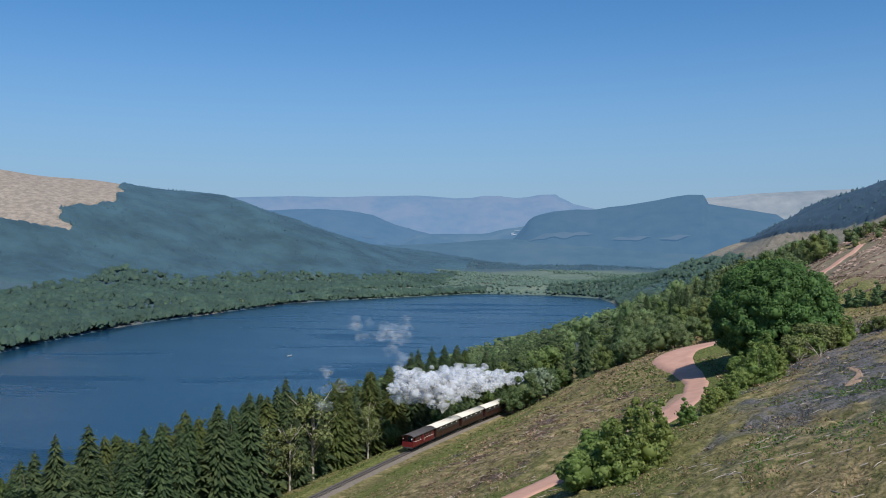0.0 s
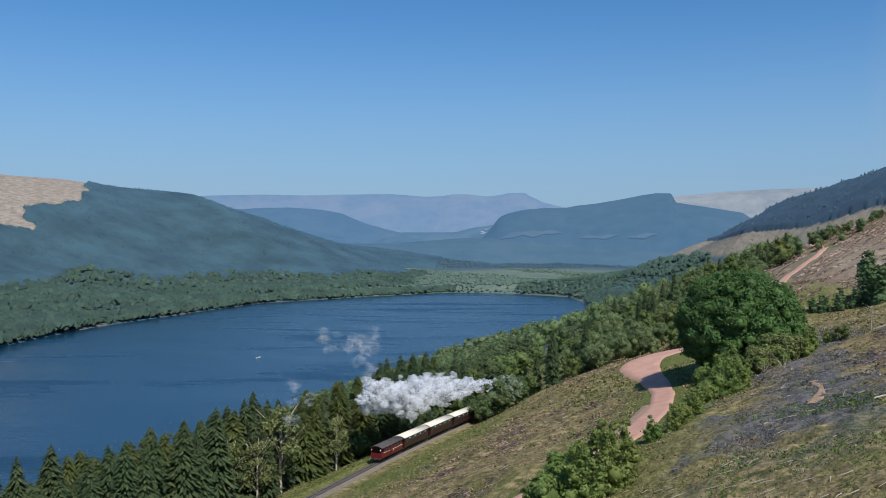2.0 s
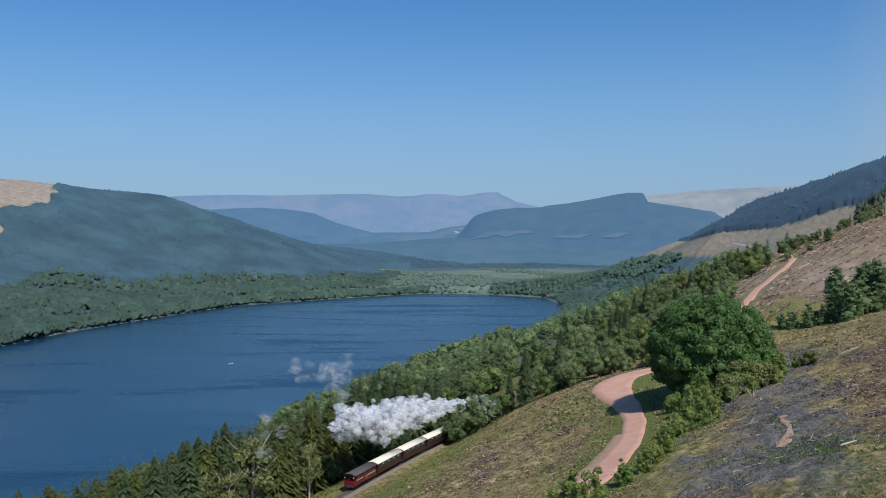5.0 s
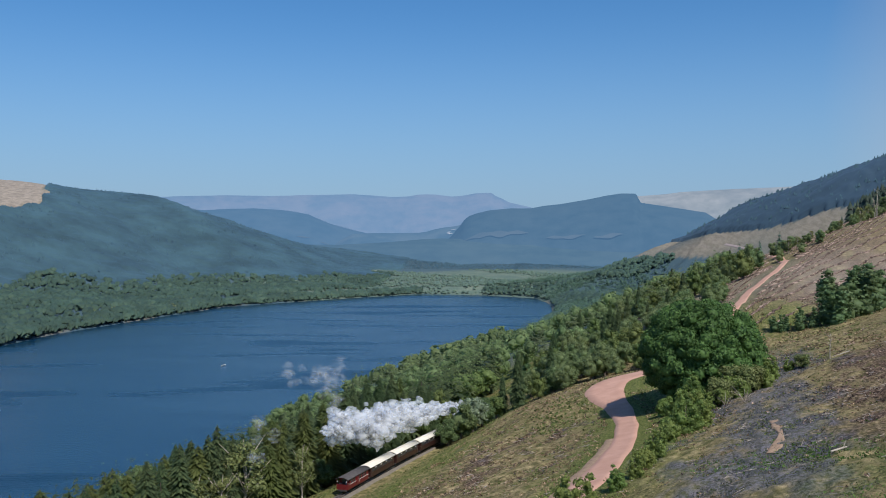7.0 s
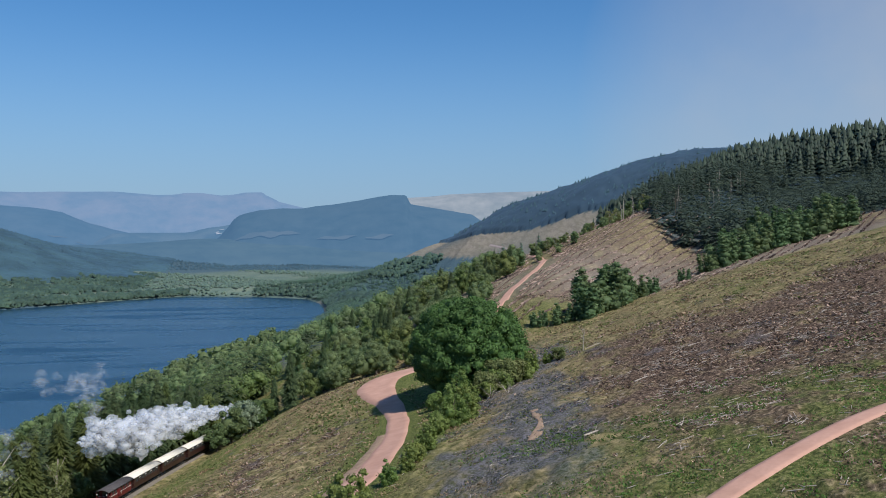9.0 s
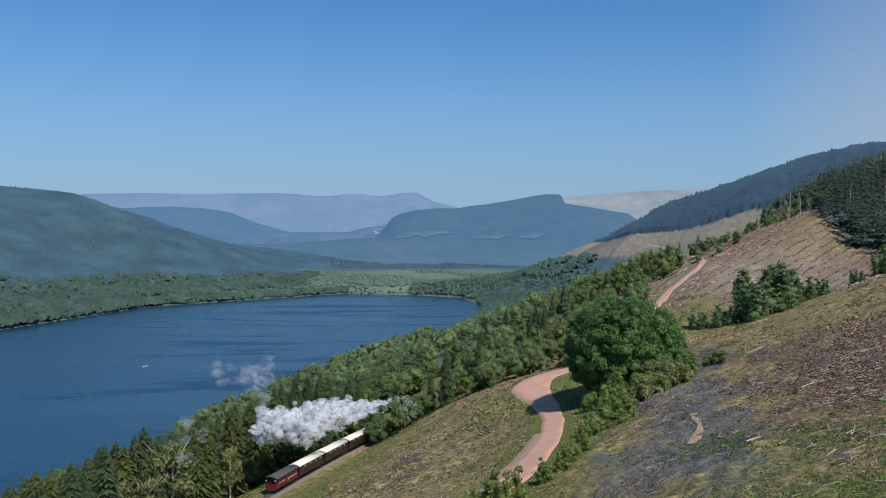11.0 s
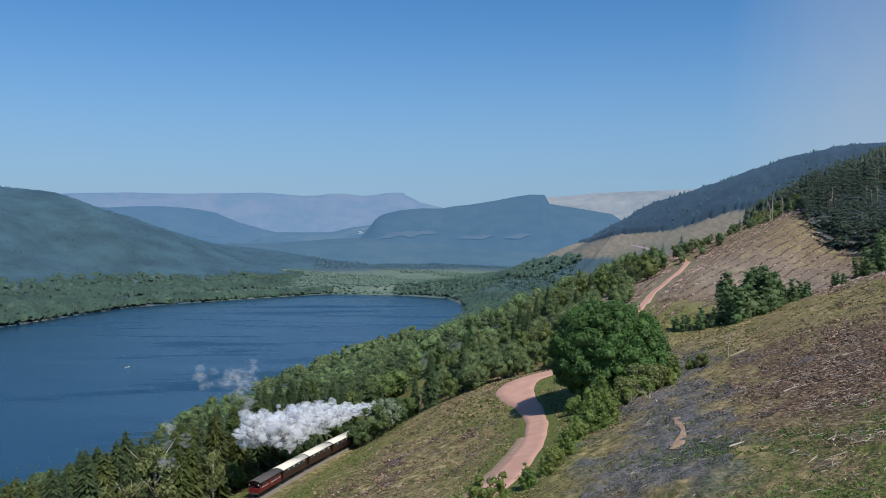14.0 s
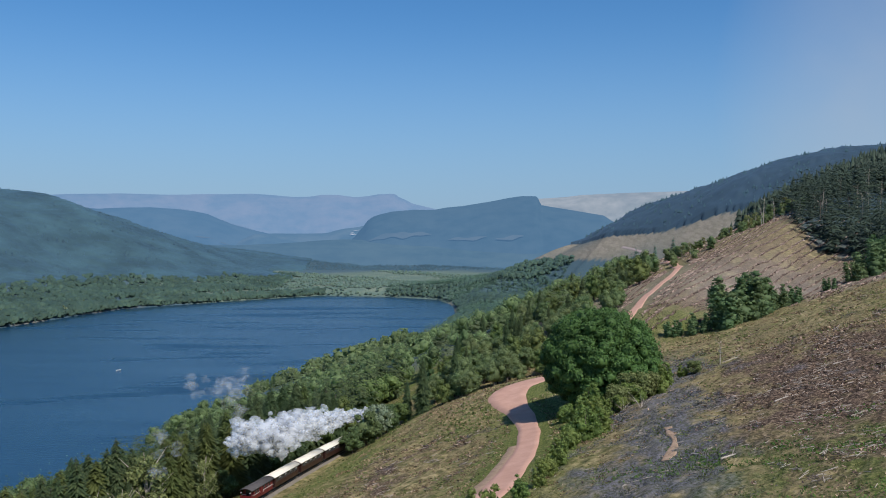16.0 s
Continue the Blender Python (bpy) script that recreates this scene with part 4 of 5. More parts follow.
forest("bank_spruce_far", x[m], y[m], [rough_conifer(s) for s in (321, 322)], 8, 14, HAZED_MID_SPRUCE, "distant spruce along the eastern shore", 1.5)
forest("bank_woodland_far", x[~m], y[~m], ROUND_FAR, 8, 13, HAZED_BROAD, "distant broadleaf wood along the eastern shore", 1.0, .4)


def east_hill(x, y):
    z = height(x, y)
    edge = planted_from(y) - 3 + 8 * wave(x, y, 50, 13)
    return in_view(x, y) & (x > 150) & (z > edge) & (y > 290) & ((y > 640) | (side_of(x, y) > 118 + 4 * wave(x, y, 12, 77)))


x, y = sow(9000, 100, 700, 640, 900, east_hill)
x2, y2 = sow(9000, 150, 460, 290, 640, east_hill)
x, y = np.concatenate([x, x2]), np.concatenate([y, y2])
m, close = np.hypot(x, y) < 800, np.hypot(x, y) < 500


forest("ridge_spruce_edge", x[close], y[close], [rough_conifer(s) for s in (301, 302, 303)], 12, 19, DARK_SPRUCE, "ragged dark spruce at the edge of the felled slope")
m &= ~close
forest("ridge_spruce", x[m], y[m], CONE_MID, 12, 19, DARK_SPRUCE, "tall dark spruce along the ridge above the felled slope", .85)
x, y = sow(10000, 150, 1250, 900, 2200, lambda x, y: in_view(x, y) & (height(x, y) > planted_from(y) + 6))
forest("ridge_spruce_tops", x, y, CONE_FAR, 6.5, 11, HAZED_HILL_SPRUCE, "taller spruce tops standing out of the eastern plantation", 1.3, .97)
canopy("ridge_spruce_far", np.arange(-10, -42, -.13), np.arange(800, 2300, 6), lambda x, y, z: (x > 150) & (z > planted_from(y) + 3 * wave(x, y, 40, 13)), 5, HAZED_HILL_SPRUCE, "dark spruce over the eastern hill")



# ---- forest road and railway ----
def ribbon(line, half, lift, step=1.5, crown=.05, edge=.4, seed=0):
    """A strip of made ground along points (x, y) or (x, y, width factor), following the hillside, with ragged edges."""
    p = np.array(line, float)
    d = np.concatenate([[0], np.cumsum(np.hypot(*np.diff(p, axis=0).T))])
    t = np.arange(0, d[-1], step)
    soft = lambda col: sum(w * np.interp(np.clip(t + o, 0, d[-1]), d, col) for o, w in ((-6, .15), (-3, .2), (0, .3), (3, .2), (6, .15)))
    cx, cy = soft(p[:, 0]), soft(p[:, 1])
    tx, ty = np.gradient(cx), np.gradient(cy)
    n = np.hypot(tx, ty)
    nx, ny = ty / n, -tx / n
    across = np.array([-1.25, -1, -.6, -.2, .2, .6, 1, 1.25])
    wide = soft(p[:, 2]) if p.shape[1] > 2 else 1 + 0 * cx
    rag = wide[:, None] * 1 + edge * np.stack([wave(t, t * 0 + k, 4, seed + k) for k in (1, 2)], 1) * .3
    w = np.where(across < 0, rag[:, :1], rag[:, 1:]) * half * across
    X, Y = cx[:, None] + nx[:, None] * w, cy[:, None] + ny[:, None] * w
    Z = height(X, Y)
    mid = height(cx, cy)[:, None]
    flat = np.where(np.abs(across) < 1.1, .5, 0)
    Z = Z * (1 - flat) + (mid + .25 * (Z - mid)) * flat
    Z = np.maximum(Z, height(X, Y) - .0) + lift + crown * (1 - across ** 2)
    Z[:, [0, -1]] = height(X, Y)[:, [0, -1]] - .25
    k = np.arange(X.size).reshape(X.shape)
    return Geo().add(np.stack([X, Y, Z], -1), np.stack([k[:-1, :-1], k[1:, :-1], k[1:, 1:], k[:-1, 1:]], -1).reshape(-1, 4))


tagged(part("road_forest", ribbon(ROAD, 1.6, .14, seed=2), DIRT, smooth=True), "pink gravel forest road winding along the hillside", "road", kind="structure")
VERGE = [(x - .8, y, w) for x, y, w in ROAD[3:11]]
tagged(part("road_verge", ribbon(VERGE, 2.1, .06, seed=12), EARTH, smooth=True), "bare earth verge beside the gravel road", "road", kind="structure")
tagged(part("road_far", ribbon([(366, 1470), (376, 1446), (382, 1431), (390, 1412), (397, 1394)], 1.8, .5, 3, seed=15), HAZED_GRAVEL, smooth=True), "pale forest track on the far felled slope", "road", kind="structure")
tagged(part("road_upper", ribbon([(14, 44), (22, 48), (28.6, 51.3), (33.5, 53.5), (42, 57), (60, 62)], .85, .12, seed=5), DIRT, smooth=True), "narrow bare dirt track across the slope", "road", kind="structure")


def on_track(dist):
    """Place and heading on the railway, that many metres along it from its southern end."""
    yy = np.arange(40, 420, .5)
    xx = smooth_x(yy)
    d = np.concatenate([[0], np.cumsum(np.hypot(np.diff(xx), np.diff(yy)))])
    px, py = np.interp(dist, d, xx), np.interp(dist, d, yy)
    qx, qy = np.interp(dist + 1, d, xx), np.interp(dist + 1, d, yy)
    return px, py, math.atan2(qy - py, qx - px)


RAIL_Z, GAUGE, TRACK_LONG = 46.52, .6, 330


def railway():
    bed = Geo()
    t = np.arange(0, TRACK_LONG, 2.0)
    P = [on_track(d) for d in t]
    across, lift = np.array([-1.35, -.9, -.55, 0, .55, .9, 1.35]), np.array([-.1, .28, .33, .33, .33, .28, -.1])
    v = np.array([[(px + math.sin(h) * a, py - math.cos(h) * a, 46.0 + l) for a, l in zip(across * (1 + .07 * math.sin(i * 1.3)), lift)] for i, (px, py, h) in enumerate(P)])
    k = np.arange(v.shape[0] * v.shape[1]).reshape(v.shape[:2])
    bed.add(v, np.stack([k[:-1, :-1], k[:-1, 1:], k[1:, 1:], k[1:, :-1]], -1).reshape(-1, 4))
    track = tagged(part("railway_track", bed, BALLAST), "single narrow-gauge railway track on stone ballast", "railway", kind="structure")
    for side in (-1, 1):
        g = Geo()
        prof = [(-.035, .0), (-.035, .1), (.035, .1), (.035, .0)]
        v = np.array([[(px + math.sin(h) * (side * GAUGE / 2 + a), py - math.cos(h) * (side * GAUGE / 2 + a), RAIL_Z - .1 + z) for a, z in prof] for px, py, h in P])
        k = np.arange(v.shape[0] * 4).reshape(-1, 4)
        g.add(v, np.concatenate([np.stack([k[:-1, j], k[1:, j], k[1:, j + 1], k[:-1, j + 1]], -1) for j in range(3)]))
        part("rail", g, STEEL, track)
    bm = box(-.11, -.62, -.1, .11, .62, .03, .015)
    me = bpy.data.meshes.new("sleeper")
    bm.to_mesh(me)
    bm.free()
    me.materials.append(WOOD)
    for i in range(260):
        px, py, h = on_track(30 + i * .68)
        ob = part("sleeper", me, None, track)
        ob.matrix_basis = Matrix.LocRotScale((px, py, RAIL_Z - .13), Euler((0, 0, h + .02 * math.sin(i * 7.1))), None)
    return track


railway()


# ---- the train ----
def wheelset(parent, x, r, z=0):
    """Two wheels on an axle, across the rails."""
    for s in (-1, 1):
        w = part("wheel", tube((x, s * .26, r), (x, s * .36, r), r, r, 16), SOOT, parent)
        part("hub", tube((x, s * .36, r), (x, s * .42, r), r * .3, r * .2, 8), STEEL, w)


def bogie(parent, x):
    b = part("bogie", box(x - .95, -.52, .3, x + .95, .52, .5), SOOT, parent)
    for k in (-.6, .6):
        wheelset(b, x + k, .3)


def arched_roof(x0, x1, half, z, rise, thick=.07):
    """A shallow barrel roof with overhanging eaves."""
    a = np.linspace(-1, 1, 9)
    v = []
    for x in (x0, x1):
        v += [(x, half * u, z + rise * (1 - u * u)) for u in a] + [(x, half * u, z + rise * (1 - u * u) - thick) for u in a]
    f = []
    for i in range(8):
        f += [(i, i + 1, 18 + i + 1, 18 + i), (9 + i + 1, 9 + i, 27 + i, 27 + i + 1), (i + 1, i, 9 + i, 10 + i), (18 + i, 19 + i, 28 + i, 27 + i)]
    f += [(0, 18, 27, 9), (8, 17, 35, 26)]
    return Geo().add(v, f)


def coach():
    """A saloon carriage, heading along +x, its rear end at the origin."""
    c = thing("railway_coach", Matrix(), "chocolate-brown narrow-gauge railway coach with a cream roof", "railway coach", "train coaches")
    L, W = 10.9, 1.02
    part("underframe", box(.1, -.85, .5, L - .1, .85, .72), SOOT, c)
    part("lower_body", box(.35, -W, .72, L - .35, W, 1.52, .05), MAROON, c)
    part("upper_body", box(.35, -W + .03, 1.52, L - .35, W - .03, 2.5, .05), MAROON, c)
    part("roof", arched_roof(0, L, W + .16, 2.46, .36), CREAM, c, "cream painted roof", True)
    part("waist_rail", box(.33, -W - .025, 1.48, L - .33, W + .025, 1.54, .01), MAROON, c)
    for s in (-1, 1):
        for i in range(8):
            x = 1.05 + i * 1.13
            w = part("window", box(x, s * W - .02, 1.62, x + .82, s * W + .02, 2.26, .03), GLASS_DARK, c)
            if i % 2:
                part("blind", box(x + .04, s * W - .035, 2.02, x + .6, s * W + .035, 2.24, .01), TRIM, w, "pale blind")
            part("window_frame", box(x - .05, s * (W - .01) - .012, 1.56, x + .87, s * (W - .01) + .012, 2.32, .01), MAROON, w)
        for x in (.45, L - 1.05):
            d = part("door", box(x, s * W - .03, .76, x + .55, s * W + .03, 2.4, .02), MAROON, c)
            part("handle", box(x + .42, s * W - .06, 1.4, x + .5, s * W + .06, 1.46, .01), STEEL, d)
    for x in (0, L):
        part("buffer", tube((x - .2, 0, .62), (x + .2, 0, .62), .1, .14, 10), SOOT, c)
    for x in (2.0, L - 2.0):
        bogie(c, x)
    return c


def guard_van():
    """The last vehicle: a red brake van with an open end platform."""
    c = thing("brake_van", Matrix(), "crimson railway brake van with a dark roof and open rear platform", "railway van")
    L, W = 8.6, 1.02
    part("underframe", box(0, -.85, .5, L, .85, .74), SOOT, c)
    part("lower_body", box(1.0, -W, .74, L - .2, W, 1.55, .05), RED, c)
    part("upper_body", box(1.0, -W + .03, 1.55, L - .2, W - .03, 2.5, .05), RED, c)
    part("roof", arched_roof(-.1, L, W + .17, 2.46, .36), GREYROOF, c, "dark felted roof", True)
    part("end_panel", box(.08, -W, .74, .16, W, 1.6, .02), RED, c, "low red end panel of the platform")
    for s in (-1, 1):
        part("post", box(.1, s * .96 - .05, .74, .2, s * .96 + .05, 2.5, .01), RED, c)
        part("side_panel", box(.16, s * .98 - .03, .74, 1.0, s * .98 + .03, 1.5, .01), RED, c)
        part("ducket", box(3.4, s * 1.02 - .12, 1.1, 4.1, s * 1.02 + .12, 2.2, .05), RED, c)
        for x in (1.5, 2.4, 4.7, 5.8, 6.8):
            w = part("window", box(x, s * W - .02, 1.65, x + .5, s * W + .02, 2.25, .02), GLASS_DARK, c)
            part("window_frame", box(x - .05, s * (W - .01) - .012, 1.6, x + .55, s * (W - .01) + .012, 2.3, .01), RED, w)
        part("lamp", tube((.1, s * .8, 2.1), (-.1, s * .8, 2.1), .07, .07, 8), WHITE, c, "white tail lamp")
        part("emblem", box(4.55, s * W - .03, 1.15, 4.62, s * W + .03, 1.45, .005), TRIM, c, "pale painted mark")
    part("lining", box(.98, -W - .02, 1.52, L - .18, W + .02, 1.56, .005), TRIM, c, "thin pale lining")
    part("back_door", box(.98, -.4, .76, 1.02, .4, 2.35, .01), GLASS_DARK, c, "dark end door")
    part("buffer", tube((-.3, 0, .62), (.2, 0, .62), .14, .1, 10), SOOT, c)
    for x in (1.7, L - 1.7):
        bogie(c, x)
    return c


def locomotive():
    """A black tender engine, rear of the tender at the origin, heading along +x."""
    c = thing("steam_locomotive", Matrix(), "black narrow-gauge steam locomotive with its tender", "steam locomotive")
    t = part("tender", box(.2, -.98, .7, 4.2, .98, 1.85, .06), BLACK, c)
    part("coal", Geo().add(BLOB[0] * (1.3, .75, .35) + (2.6, 0, 1.85), BLOB[1]), SOOT, t, "heap of coal")
    part("tender_frame", box(.1, -.85, .5, 4.4, .85, .7), SOOT, t)
    bogie(t, 1.2)
    bogie(t, 3.2)
    part("frame", box(4.6, -.6, .55, 12.4, .6, .85), SOOT, c)
    cab = part("cab", box(4.6, -1.05, .85, 6.3, 1.05, 2.45, .05), BLACK, c)
    part("cab_roof", arched_roof(4.3, 6.6, 1.2, 2.45, .3), BLACK, cab, smooth=True)
    for s in (-1, 1):
        part("cab_window", box(5.1, s * 1.05 - .02, 1.65, 5.8, s * 1.05 + .02, 2.25, .02), GLASS_DARK, cab)
        part("running_plate", box(6.3, s * .75 - .3, 1.05, 12.0, s * .75 + .3, 1.13, .01), BLACK, c)
        part("side_lining", box(6.3, s * 1.05 - .012, 1.04, 12.0, s * 1.05 + .012, 1.1, .004), TRIM, c, "pale edge lining")
        part("cylinder", tube((10.6, s * .78, .62), (11.6, s * .78, .62), .28, .28, 14), BLACK, c)
        part("connecting_rod", box(7.2, s * .52 - .03, .5, 10.6, s * .52 + .03, .58, .01), STEEL, c)
        part("steam_pipe", tube((8.9, s * .5, 2.1), (11.2, s * .5, 2.0), .05, .05, 6), STEEL, c)
    part("boiler", tube((6.3, 0, 1.72), (10.6, 0, 1.72), .62, .58, 20), BLACK, c, smooth=False)
    for x in (7.4, 8.6, 9.8):
        part("boiler_band", tube((x, 0, 1.72), (x + .06, 0, 1.72), .635, .635, 20), STEEL, c)
    part("smokebox", tube((10.6, 0, 1.72), (11.7, 0, 1.72), .62, .62, 20), SOOT, c)
    part("smokebox_door", tube((11.7, 0, 1.72), (11.85, 0, 1.72), .5, .3, 18), BLACK, c)
    part("chimney", tube((11.15, 0, 2.25), (11.15, 0, 3.0), .2, .28, 14), SOOT, c)
    for x, h in ((7.6, 2.75), (9.3, 2.7)):
        part("dome", tube((x, 0, 2.2), (x, 0, h), .3, .2, 14), BLACK, c)
    part("headlamp", tube((11.5, 0, 2.5), (11.8, 0, 2.5), .17, .19, 12), STEEL, c)
    part("buffer_beam", box(12.3, -.95, .5, 12.5, .95, .85, .02), RED, c)
    for k in range(5):
        part("cowcatcher_bar", tube((12.5, -.6 + .3 * k, .6), (13.0, (-.6 + .3 * k) * .5, .12), .04, .04, 5), SOOT, c)
    for x, r in ((5.4, .3), (7.2, .48), (8.4, .48), (9.6, .48), (11.6, .3)):
        wheelset(c, x, r)
    return c


def rail_pose(d):
    px, py, h = on_track(d)
    qx, qy, _ = on_track(d + 8)
    return Matrix.Translation((px, py, RAIL_Z)) @ Euler((0, 0, math.atan2(qy - py, qx - px))).to_matrix().to_4x4()


TAIL = 112.2
guard_van().matrix_basis = rail_pose(TAIL)
first = coach()
first.matrix_basis = rail_pose(TAIL + 9.0)
for i in range(1, 4):
    copy_thing(first, rail_pose(TAIL + 9.0 + 11.35 * i))
locomotive().matrix_basis = rail_pose(TAIL + 9.0 + 11.35 * 4)


# ---- steam ----
def steam(name, puffs, mat, label, seed, per):
    """Billows of steam: lumps upon lumps, ragged, along a line of (metres along the railway, sideways, height over the rails, size)."""
    rnd, g = np.random.default_rng(seed), Geo()
    bv, bf = FINE
    for d, off, up, r in puffs:
        px, py, h = on_track(d)
        c = np.array([px - math.sin(h) * off, py + math.cos(h) * off, RAIL_Z + up])
        for _ in range(per):
            q = c + np.clip(rnd.normal(0, .5, 3), -1.1, 1.1) * (1.25 * r, 1.25 * r, .9 * r)
            s = r * (rnd.uniform(.14, .42) if mat is STEAM else rnd.uniform(.35, .75))
            n = np.array([noise.noise(Vector(p * 1.2 + q)) + .5 * noise.noise(Vector(p * 2.9 + q)) + .35 * noise.noise(Vector(p * 6.1 + q)) for p in bv])
            g.add(q + bv * (s * 1.15, s, s * .8) * (1 + .95 * n)[:, None], bf)
    ob = part(name, g, mat, None, "", True)
    return tagged(ob, label, "steam", kind="stuff")


CHIM = TAIL + 9.0 + 11.35 * 4 + 11.15
CORE = [(-1, 0, 3.6, .6), (-4, 0, 4.4, .9), (-8, .5, 5.2, 1.1), (-13, .5, 5.8, 1.2), (-17, 1, 6.2, 1.2), (-21, 1, 6.4, 1.3), (-24, 1, 7.1, 1.5), (-27.5, 1, 6.9, 1.8), (-31.7, 1.5, 8.0, 2.0), (-35.3, 1, 7.1, 2.1), (-39, 1.5, 8.8, 2.2), (-43.3, 1.5, 8.0, 2.4),
        (-46.9, 2, 9.6, 2.1), (-48.9, 1.5, 7.4, 2.5), (-53.2, 2, 9.3, 2.4), (-54.9, 1.5, 8.0, 1.8), (-58.4, 2, 9.7, 2.3), (-61.9, 2, 11.9, 1.4), (-63, 2, 9.6, 1.7), (-65.5, 2, 10.6, 1.1)]
TORN = [(-60.7, 2, 13.6, 1.7), (-64.7, 2, 16.6, 1.7), (-66.8, 2, 19.0, 1.8), (-64.7, 2, 20.8, 1.7), (-60.7, 2, 20.6, 1.2), (-69.4, 2, 20.5, 1.3), (-74.4, 2, 20.3, 1.3), (-78.2, 2, 22.6, 1.4), (-81.9, 2, 21.8, 1.2)]
LEFT_BEHIND = [(-87.1, 2, 13.5, 1.8), (-88.3, 2, 15.6, 1.3), (-90, 2, 12.0, 1.3)]
steam("steam_plume", [(CHIM + d, o, u, r) for d, o, u, r in CORE], STEAM, "dense white steam streaming from the engine's chimney", 3, 62)
steam("steam_wisp", [(CHIM + d, o, u, r) for d, o, u, r in TORN], WISP, "thin torn steam drifting over the trees", 4, 3)
steam("steam_wisp", [(CHIM + d, o, u, r) for d, o, u, r in LEFT_BEHIND], WISP, "faint puff of steam left among the trees", 5, 3)

# ---- trees near the line ----
SPRUCES = [tree_kind("spruce", trunk_geo(h, .2, 10 + i, 0), BARK, conifer_crown(h, r, 20 + i, 42, 24, .6, .1), SPRUCE, "dark green spruce standing close in the lineside plantation", "lineside spruces")
           for i, (h, r) in enumerate(((14, 2.0), (15, 2.2), (12.5, 1.9), (16, 2.3), (13, 2.1)))]
BROADS = [tree_kind("broadleaf_tree", trunk_geo(6, .2, 40 + i, 6, 2.2), BARK, broad_crown(3.5, 8.6, -.2, 50 + i, 30, 80, .2, -.9, .72, (.2, .33)), m, lab, "lineside broadleaf trees")
          for i, (m, lab) in enumerate(((BROAD, "rounded broadleaf tree in fresh green leaf"), (BROAD, "rounded broadleaf tree in fresh green leaf"),
                                        (SPRING, "broadleaf tree in yellow-green spring leaf"), (SPRING, "broadleaf tree in yellow-green spring leaf")))]
LARCHES = [tree_kind("larch", trunk_geo(h, .18, 30 + i, 0), BARK, conifer_crown(h, r, 34 + i, 40, 22, .55, .09), LARCH, "yellow-green larch in fresh spring needles", "lineside larches")
           for i, (h, r) in enumerate(((14, 2.3), (12.5, 2.4), (15, 2.5)))]
DISTANT_SPRUCES = [tree_kind("spruce", trunk_geo(h, .2, 130 + i, 0), BARK, conifer_crown(h, r, 134 + i, 22, 11, .65), HAZED_MID_SPRUCE, "tall dark spruce beside the far bend of the road", "far spruces")
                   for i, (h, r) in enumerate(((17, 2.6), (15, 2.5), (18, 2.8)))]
HAZY_BROADS = [tree_kind("broadleaf_tree", trunk_geo(6, .2, 240 + i, 3, 2.0), BARK, broad_crown(3.5, 8.6, -.2, 250 + i, 18, 50, .25, -.9), HAZED_BANK_BROAD, "small broadleaf tree behind the felled spur", "spur trees") for i in range(2)]
FAR_BROADS = [tree_kind("broadleaf_tree", trunk_geo(6, .2, 140 + i, 3, 2.0), BARK, broad_crown(3.5, 8.6, -.2, 150 + i, 20, 62, .23, -.9), m, lab, "lineside broadleaf trees")
              for i, (m, lab) in enumerate(((HAZED_BANK_BROAD, "rounded broadleaf tree in fresh green leaf"), (HAZED_BANK_BROAD, "rounded broadleaf tree in fresh green leaf"), (SPRING, "broadleaf tree in yellow-green spring leaf")))]
BUDDING = [tree_kind("budding_tree", trunk_geo(10.7, .16, 60 + i, 14, 2.4, .2), PALE_BARK, broad_crown(2.6, 10.5, .6, 64 + i, 34, 60, .17, -.95, .12), BUDS, "thin half-bare tree with opening buds and pale stems", "half-bare trees")
           for i in range(2)]
SHRUBS = [dict(tree_kind("shrub", trunk_geo(2.2, .06, 70 + i, 6, 1.0, .1), BARK, broad_crown(1.7, 3.6, -.1, 75 + i, 30, 60, .19, -.95, .85), SCRUB, "dense bright green shrub beside the forest road", "roadside shrubs"), category="shrub")
          for i in range(3)]
YOUNG = [dict(tree_kind("young_birch", trunk_geo(3.4, .06, 80 + i, 0), BARK, cluster_crown(1.5, 4.5, 82 + i, 6, 50, .125), SCRUB, "bushy young birch in bright green leaf", "young birches"), category="tree")
         for i in range(3)]
WILLOWS = [tree_kind("willow", trunk_geo(5, .2, 90, 6, 2.2), BARK, broad_crown(4.2, 7.5, .8, 91, 26, 60, .3, -.8), WILLOW, "silvery grey-green willow beside the railway", "willows")]

rnd = np.random.default_rng(21)


def taken(done, x, y, gap):
    return any((x - a) ** 2 + (y - b) ** 2 < gap * gap for a, b in done)


done = []
